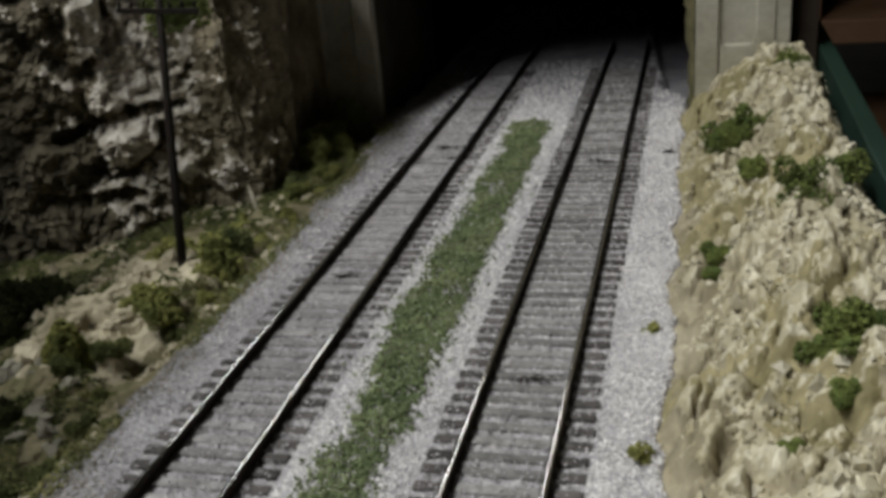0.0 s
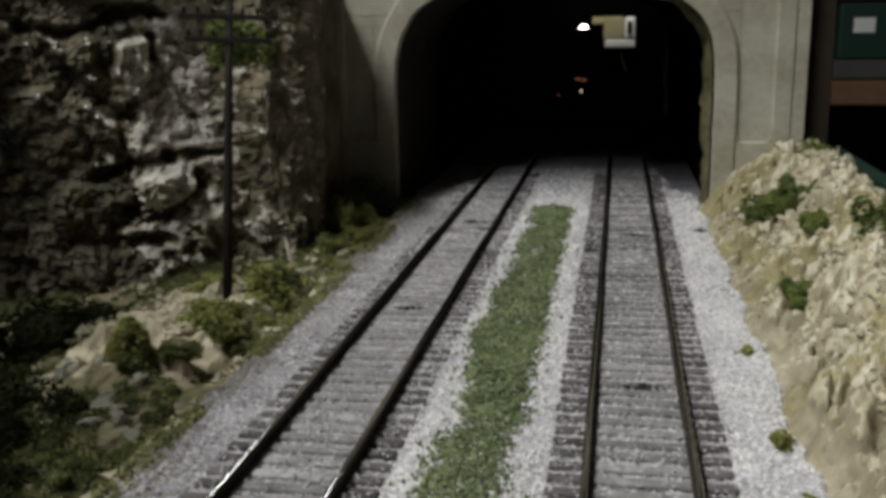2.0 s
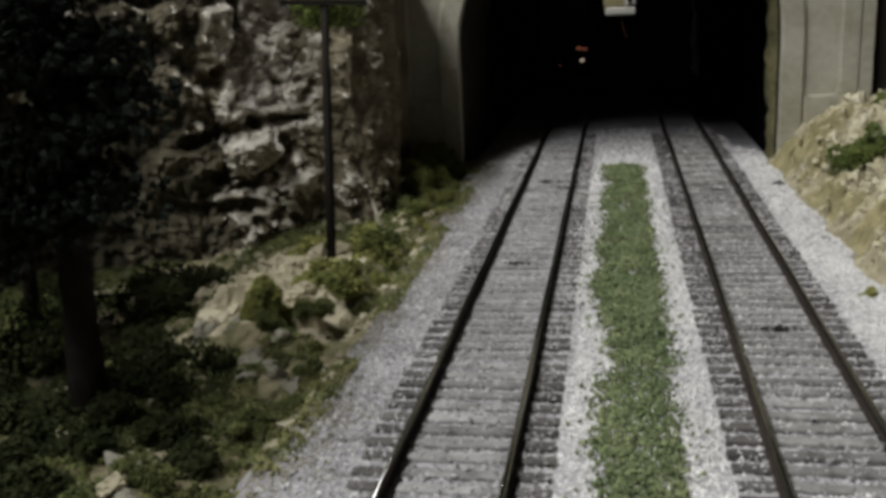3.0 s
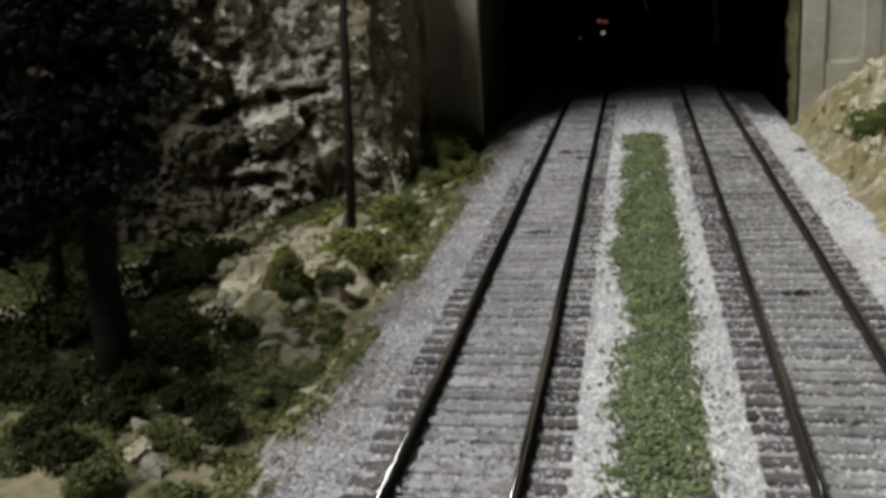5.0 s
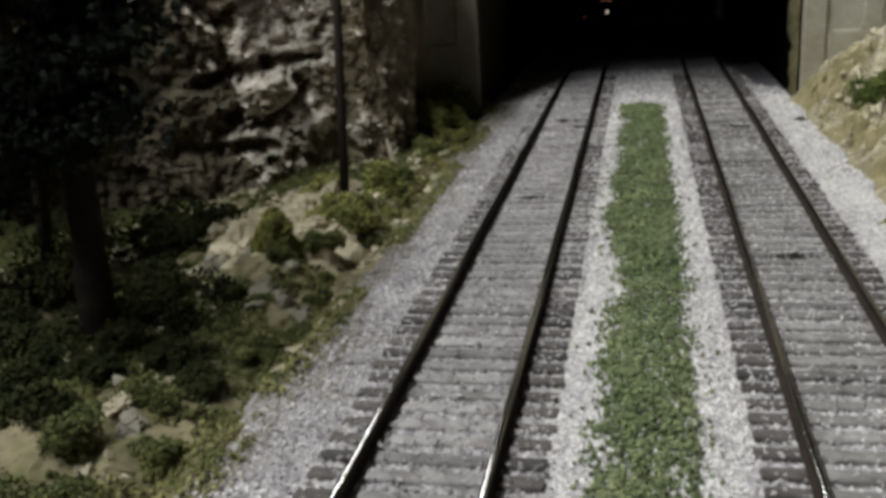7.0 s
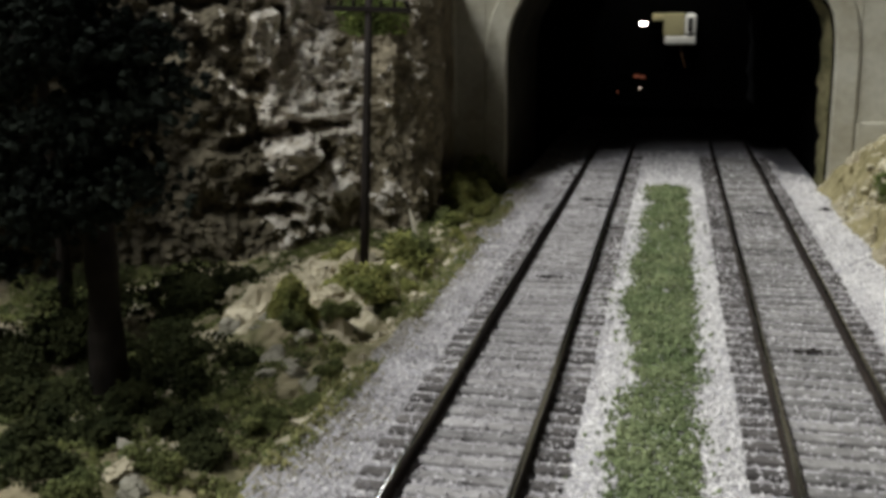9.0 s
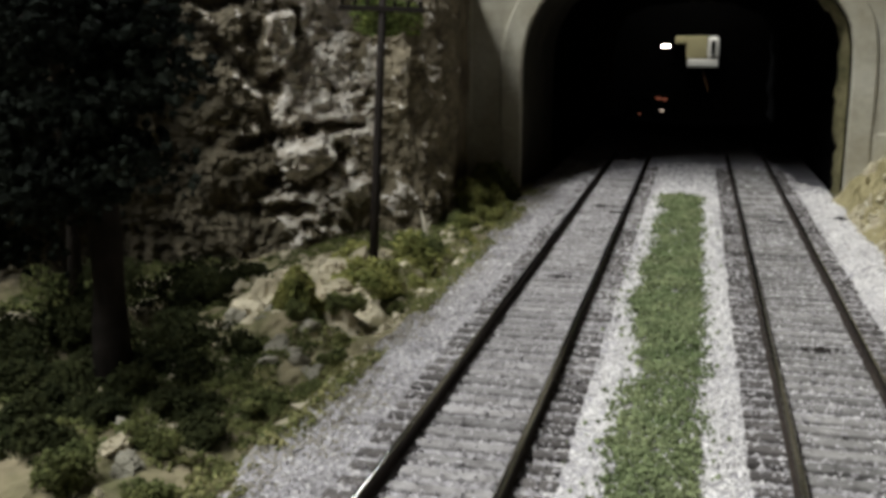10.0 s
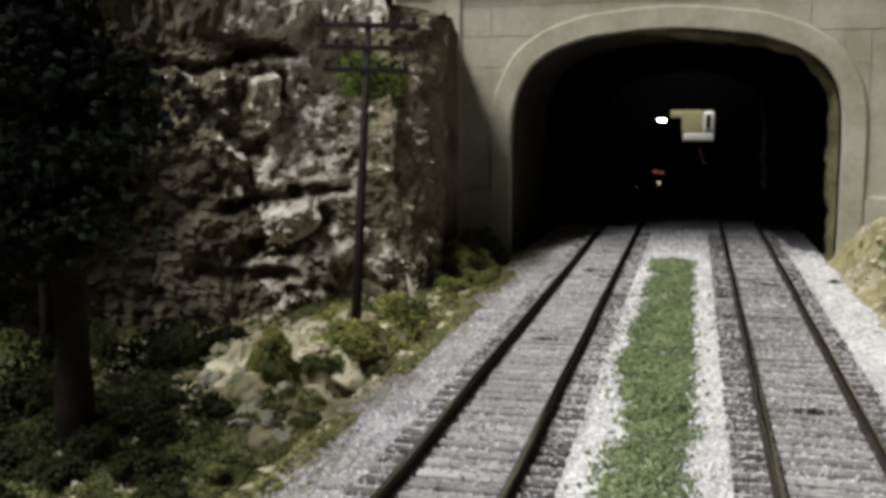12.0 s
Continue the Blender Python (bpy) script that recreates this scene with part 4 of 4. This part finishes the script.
# ---- bushes ----
def plant():
    ground = lambda x, y: float(verge_height(x, y))  # noqa: E731
    verge = [(-9.0, -14.6, 0.42, 0.8), (-8.75, -14.0, 0.34, 0.9), (-6.95, -15.1, 0.66, 1.6), (-6.7, -15.9, 0.46, 1.3), (-6.75, -14.2, 0.46, 1.4), (-7.05, -18.3, 0.54, 1.35), (-6.65, -18.7, 0.46, 1.2),
             (-7.75, -18.0, 0.26, 0.9), (-6.2, -17.4, 0.24, 1.0), (-6.45, -18.8, 0.2, 1.0), (-6.5, -12.9, 0.26, 1.0), (-6.15, -11.6, 0.24, 0.9), (-7.6, -12.0, 0.3, 1.0), (-6.75, -9.4, 0.40, 1.0), (-7.3, -8.2, 0.36, 1.0), (-6.3, -7.4, 0.34, 0.9),
             (-7.3, -6.0, 0.66, 1.4), (-6.8, -4.9, 0.56, 1.3), (-7.6, -3.6, 0.75, 1.5), (-6.95, -2.4, 0.72, 1.5), (-7.7, -1.2, 0.7, 1.4), (-6.0, -9.0, 0.22, 0.8), (-6.1, -5.4, 0.26, 0.8), (-5.95, -13.6, 0.2, 0.8), (-6.0, -15.6, 0.22, 0.8)]
    for n, (x, y, r, tall) in enumerate(verge):
        bush(x, y, ground(x, y) - 0.05, r * 1.05, OLIVE if n % 5 == 4 else BRUSH, 40 + n, lumps=11, count=1500, grain=0.058, squash=tall, label="olive green foam bush on the stony verge")
    cone_bush(-7.78, -21.0, ground(-7.78, -21.0) - 0.12, 0.62, 1.25, 39)
    # undergrowth below the trees, its shade is in the foam colour
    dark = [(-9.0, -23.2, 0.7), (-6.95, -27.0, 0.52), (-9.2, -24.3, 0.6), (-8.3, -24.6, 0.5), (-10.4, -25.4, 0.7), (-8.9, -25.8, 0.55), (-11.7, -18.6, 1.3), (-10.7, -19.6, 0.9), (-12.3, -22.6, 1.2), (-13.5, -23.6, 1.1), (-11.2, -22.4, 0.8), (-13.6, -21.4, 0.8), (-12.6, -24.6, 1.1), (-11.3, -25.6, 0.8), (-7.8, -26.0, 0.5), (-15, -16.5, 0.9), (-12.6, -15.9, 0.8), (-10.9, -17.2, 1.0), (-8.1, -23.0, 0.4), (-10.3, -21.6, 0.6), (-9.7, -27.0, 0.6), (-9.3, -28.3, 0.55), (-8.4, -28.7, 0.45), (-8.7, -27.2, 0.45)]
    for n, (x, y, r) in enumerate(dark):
        bush(x, y, ground(x, y) - 0.05, r, SHADED_BRUSH, 70 + n, lumps=9, count=1700, grain=0.048, label="dark green foam undergrowth with shade put into its colour")
    for n, (x, y, r) in enumerate([(-6.6, -25.6, 0.40), (-6.05, -24.8, 0.32), (-7.1, -28.2, 0.5), (-6.8, -20.8, 0.4), (-6.3, -21.9, 0.3), (-7.6, -21.5, 0.4), (-15.3, -18.4, 0.9), (-14.4, -18.8, 0.6), (-6.1, -19.0, 0.26), (-7.6, -29.6, 0.5), (-6.5, -29.4, 0.35), (-7.0, -31.2, 0.5), (-6.2, -23.2, 0.28), (-7.3, -24.9, 0.35)]):
        bush(x, y, ground(x, y) - 0.05, r, OLIVE, 90 + n, lumps=8, count=1700, grain=0.04, label="yellowish green foam tuft on the verge")
    bush(-8.85, -11.7, 6.1, 1.1, FRESH, 150, lumps=10, count=2400, grain=0.06, squash=1.0, label="green foam shrub rooted in a ledge of the cliff")
    bank = [(6.75, -8.2, 0.40), (7.5, -8.7, 0.56), (7.1, -8.3, 0.38), (8.6, -15.4, 0.52), (9.05, -15.0, 0.50), (8.3, -22.3, 0.34), (8.85, -22.5, 0.38), (8.6, -21.9, 0.34), (9.1, -3.6, 0.40), (6.6, -16.0, 0.26), (7.5, -24.2, 0.15), (8.35, -23.6, 0.18), (6.4, -16.9, 0.16), (8.2, -9.2, 0.25), (7.4, -12.6, 0.25)]
    for n, (x, y, r) in enumerate(bank):
        bush(x, y, float(bank_height(x, y)) - 0.1, r * 1.25, FRESH, 110 + n, lumps=11, grain=0.055, count=1800, squash=1.15, label="fresh green foam bush on the rubble bank")
    for n, (x, y, r) in enumerate([(5.12, -18.3, 0.23), (5.2, -23.3, 0.28), (5.25, -25.0, 0.15)]):
        bush(x, y, -0.08, r, BRUSH, 130 + n, lumps=5, count=260, grain=0.055, label="small green weed at the ballast edge")
    for n, (x, y, sx, sy, sz, m) in enumerate([(-6.5, -18.2, 0.28, 0.2, 0.2, PALE_ROCK), (-8.9, -17.0, 0.6, 0.4, 0.25, PALE_ROCK), (-7.6, -19.0, 0.35, 0.28, 0.2, PALE_ROCK), (-6.75, -23.5, 0.3, 0.26, 0.2, SAGE_ROCK), (-7.2, -23.8, 0.26, 0.22, 0.18, SAGE_ROCK), (-6.3, -23.9, 0.22, 0.2, 0.15, SAGE_ROCK), (-7.0, -23.0, 0.26, 0.2, 0.16, SAGE_ROCK), (-7.5, -22.6, 0.4, 0.34, 0.25, SAGE_ROCK), (-7.0, -28.9, 0.3, 0.26, 0.16, SAGE_ROCK), (-7.7, -27.6, 0.45, 0.36, 0.18, SAGE_ROCK), (-7.4, -28.5, 0.25, 0.3, 0.14, PALE_ROCK), (-7.2, -21.9, 0.35, 0.28, 0.2, SAGE_ROCK), (-9.1, -21.3, 0.4, 0.32, 0.25, SAGE_ROCK), (-8.3, -21.3, 0.36, 0.28, 0.2, SAGE_ROCK), (-14.6, -20.9, 0.9, 0.5, 0.35, PALE_ROCK), (-6.7, -11.9, 0.3, 0.22, 0.18, PALE_ROCK)]):
        tagged(block("rock", x, y, ground(x, y) + 0.1 * sz, sx, sy, sz, n * 37, 500 + n, [m]), "pale weathered rock half sunk in the verge", "rock")
    rng = random.Random(8)
    for n in range(16):
        x, y = rng.uniform(-9.6, -6.3), rng.uniform(-21.5, -15.5)
        if float(ledge_mask(x, y)) > 0.5:
            w = rng.uniform(0.12, 0.30)
            tagged(block("rock", x, y, ground(x, y) + 0.05 * w, w, w * 0.8, w * 0.7, n * 53, 600 + n, [PALE_ROCK]), "pale broken stone on the rock shelf", "rock")


plant()


# ---- telegraph pole ----
def telegraph_pole():
    bx, by, bz = -8.0, -15.15, float(verge_height(-8.0, -15.15)) - 0.15
    root = base("telegraph_pole", bx, by, bz, "dark wooden telegraph pole with three crossarms leaning back", "telegraph pole")
    lean = Vector((-0.03, 0.26, 1.0))
    top = lean * (8.12 - bz)
    tube = tube_bm([(0, 0, -0.2), lean * 2.5, lean * 5.0, top], [0.135, 0.125, 0.115, 0.10], 12)
    from_bm("post", tube, POLE, parent=root, soft=True)
    for z, w in ((7.88, 1.46), (7.27, 1.36), (6.66, 1.22)):
        c = lean * (z - bz)
        tilt = 0.04
        bm = box_bm(-w, w, -0.17, -0.05, -0.075, 0.075, 0.012)
        for v in bm.verts:
            v.co = v.co + c + Vector((0, 0, -v.co.x * tilt))
        arm = from_bm("crossarm", bm, POLE, parent=root)
        for s in (-0.92, -0.62, -0.32, 0.32, 0.62, 0.92):
            p = c + Vector((s * w, -0.1, 0.06 - s * w * tilt))
            from_bm("insulator", tube_bm([p, p + Vector((0, 0, 0.06)), p + Vector((0, 0, 0.10)), p + Vector((0, 0, 0.17)), p + Vector((0, 0, 0.2))], [0.03, 0.04, 0.06, 0.055, 0.02], 8), POLE, parent=arm, soft=True)
    return root


telegraph_pole()


# ---- trees, most of them out of view and added for their shade ----
def tree(x, y, height, spread, seed, bare=2.4, sides=None, girth=1.0, label="tall conifer, darkened for shade, with a rough trunk"):
    rng = np.random.default_rng(seed)
    bz = float(verge_height(x, y)) - 0.2
    root = base("tree", x, y, bz, label, "tree", "trees on the verge")
    pts = [(0.05 * math.sin(k * 0.9 + seed), 0.05 * math.cos(k * 0.8 + seed), height * k / 8) for k in range(9)]
    pts[0] = (0, 0, 0)
    bm = tube_bm(pts, [girth * r for r in (0.40, 0.33, 0.30, 0.26, 0.22, 0.17, 0.12, 0.08, 0.03)], 14)
    limbs = []
    count = 33 if sides else int(min(64, 34 * max(1, height / 11)))
    for k in range(count):
        h = bare + (height - bare) * (k + 0.5) / count + rng.uniform(-0.2, 0.2)
        a = k * 2.4 + rng.uniform(-0.4, 0.4)
        if sides:
            a = rng.uniform(*sides)
        reach = spread * (1.0 - 0.75 * ((h - bare) / (height - bare)) ** 3) * rng.uniform(0.65, 1.1)
        tip = Vector((reach * math.cos(a), reach * math.sin(a), h - 0.18 * reach))
        tube_bm([(0.05 * math.cos(a), 0.05 * math.sin(a), h), tuple(Vector((0, 0, h)).lerp(tip, 0.55) + Vector((0, 0, 0.12))), tuple(tip)], [0.07, 0.045, 0.015], 6, bm)
        limbs.append((h, tip, 0.25))
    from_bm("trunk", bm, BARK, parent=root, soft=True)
    places = []
    for h, tip, start in limbs:
        m = 240 if sides else 300
        s = rng.uniform(start, 1.05, m)
        centre = np.array((0, 0, h))[None] * (1 - s[:, None]) + np.array(tip)[None] * s[:, None]
        blob = rng.normal(0, 1, (m, 3)) * (0.20 + 0.22 * s)[:, None] * [1, 1, 0.5]
        places.append(centre + blob + [0, 0, 0.05])
    p = np.concatenate(places)
    v, f = bits(p, rng.uniform(0.05, 0.13, len(p)), rng)
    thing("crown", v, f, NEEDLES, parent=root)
    return root


# most of these are unseen blockers that keep light off verge and cliff
for n, (x, y, hgt, spr) in enumerate([(-9.73, -25.0, 11.0, 1.9), (-18.6, -16.6, 16, 1.7), (-19.8, -33, 20, 3.6), (-16.0, -42, 22, 2.6), (-22, -39, 21, 4.0), (-20.5, -46, 22, 3.8), (-27, -34, 21, 4.0), (-14.6, -22.6, 12, 1.2), (-14.3, -19.4, 17, 1.1)]):
    tree(x, y, hgt, spr, 200 + n, {0: 3.7, 8: 6.5}.get(n, 2.6), (3.3, 6.1) if n == 0 else None, 0.5 if n in (1, 8) else 1.0)


# ---- what shows beyond the layout ----
def storage_shelves():
    root = base("storage_shelf", 0, 0, 0, "dark brown wooden storage shelves along the far wall", "shelf")
    y = 165
    for z in (-55, -31, -8, 20, 44):
        from_bm("shelf_board", box_bm(28, 150, y, y + 38, z - 2.3, z + 2.3, 0.3), WOOD, parent=root)
    for x in (27, 86, 148):
        from_bm("upright", box_bm(x - 1.5, x + 1.5, y + 1, y + 37, -95, 60, 0.2), WOOD, parent=root)
    crate = base("storage_box", 0, 0, 0, "dark green storage box with a white label on a shelf", "box")
    from_bm("box_body", box_bm(44, 78, y + 3, y + 34, -1.7, 9, 0.5), GREEN_BOX, parent=crate)
    from_bm("tray", box_bm(43.6, 78.4, y + 2.8, y + 34.2, -5.5, -1.8, 0.4), FLOOR, parent=crate, label="dull grey tray under the box")
    from_bm("label", box_bm(46.6, 50.5, y + 2.6, y + 2.95, 3.4, 6.2), WHITE, parent=crate)
    tagged(from_bm("folded_cloth", box_bm(42, 80, y + 4, y + 33, 9.2, 14, 1.2), MAROON), "maroon folded cloth on the storage box", "cloth")


storage_shelves()


def beyond_tunnel():
    """A cream cabinet with a lamp beside it, far down the room, seen through the tunnel."""
    y = 560
    # added wall, blackened so the view through the tunnel stays dark
    from_bm("wall_partition", box_bm(-140, 62, y + 8, y + 14, -95, 150), BLACK, label="added near-black partition wall behind the back room cabinet", category="wall", kind="structure")
    root = base("cream_cabinet", 0, y, -10.8, "cream cabinet with a white framed door in the lit back room", "cabinet")
    from_bm("body", box_bm(-7.2, 4.4, 0, 8, 5.0, 17.6, 0.5), CREAM, parent=root)
    from_bm("shelf_edge", box_bm(-13.6, -7.3, 0, 8, 13.4, 17.6, 0.6), CREAM, parent=root)
    from_bm("door", box_bm(4.5, 11.2, -0.9, 8, 4.4, 17.4, 1.9), WHITE, parent=root)
    from_bm("handle_plate", box_bm(6.6, 8.9, -1.6, -0.95, 7.2, 15.0, 0.9), BLACK, parent=root)
    from_bm("foot_rail", box_bm(-6.4, 11.0, -0.7, 8, 0.0, 4.6, 0.9), WHITE, parent=root)
    from_bm("cable", tube_bm([(2.6, 2, 0.2), (3.6, 2, -6), (6.2, 2, -13.5)], [0.26, 0.22, 0.18], 6), WOOD, parent=root)
    lamp = base("work_lamp", -18.4, y - 6, 1.2, "small bright bulb lamp in the back room", "lamp")
    from_bm("bulb", tube_bm([(-2.9, 0, 0), (-2.2, 0, 0), (-0.4, 0, 0), (1.4, 0, 0), (2.4, 0, 0)], [0.12, 0.3, 0.66, 0.6, 0.25], 12), BULB, parent=lamp, soft=True)
    from_bm("socket", tube_bm([(2.6, 0, 0), (4.4, 1, 0.5), (5.4, 13.8, 1.2)], [0.9, 0.8, 0.7], 10), BLACK, parent=lamp)
    red = base("indicator_panel", -20.0, y, -29.0, "dark panel with small dim lamps and a red glow", "panel")
    from_bm("panel_body", box_bm(-18.0, 7.0, 0, 8, -14, 3, 0.4), BLACK, parent=red)
    for x, z, w in ((-1.4, 0.2, 1.5), (2.0, -0.3, 1.3)):
        from_bm("red_strip", box_bm(x - w, x + w, -0.5, -0.05, z - 0.6, z + 0.6, 0.2), RED_LED, parent=red, label="dull red glowing strip")
    for x, z, r, m in ((0.6, -6.6, 0.62, BULB_DIM), (-12.4, -9.0, 0.45, RED_LED)):
        from_bm("indicator", tube_bm([(x, -0.05, z), (x, -0.7, z), (x, -1.0, z)], [r, r, 0.5 * r], 12), m, parent=red, label="small round indicator lamp")


beyond_tunnel()


# ---- small debris on the ballast ----
def debris():
    rng = np.random.default_rng(77)
    for x, y, r, n in ((-2.87, -15.9, 0.28, 26), (-2.77, -4.8, 0.42, 40), (2.76, -20.7, 0.35, 30), (-0.74, -19.5, 0.12, 10), (3.0, -6.5, 0.4, 34), (1.55, -9.0, 0.3, 26), (-2.2, -6.0, 0.4, 30)):
        p = np.stack([rng.normal(0, r * 0.6, n), rng.normal(0, r * 0.25, n), rng.uniform(0.0, 0.03, n)], -1)
        v, f = bits(p, rng.uniform(0.025, 0.07, n), rng, 0.6)
        ob = thing("clinker", v, f, CLINKER, label="scattered dark clinker bits on the ballast", category="debris")
        ob.matrix_world = pose(x * CM, y * CM, 0)
    twig = tube_bm([(-0.28, 0, 0.02), (-0.05, 0.05, 0.10), (0.12, -0.02, 0.06), (0.3, 0.03, 0.02)], [0.03, 0.05, 0.06, 0.02], 7)
    tube_bm([(0.0, 0.04, 0.09), (0.1, 0.2, 0.16)], [0.035, 0.015], 6, twig)
    ob = from_bm("twig", twig, CLINKER, label="short dark twig lying on the ballast", category="twig")
    ob.matrix_world = pose(5.1 * CM, -5.6 * CM, -0.05 * CM)
    snag = tube_bm([(0, 0, -0.1), (-0.1, 0, 0.35), (-0.22, 0.05, 0.75)], [0.10, 0.07, 0.02], 8)
    tube_bm([(-0.05, 0, 0.2), (0.16, 0, 0.45)], [0.05, 0.015], 6, snag)
    ob = from_bm("snag", snag, WHITE_WOOD, label="bleached broken stump at the foot of the cliff", category="stump")
    ob.matrix_world = pose(-7.75 * CM, -10.4 * CM, float(verge_height(-7.75, -10.4)) * CM)


debris()
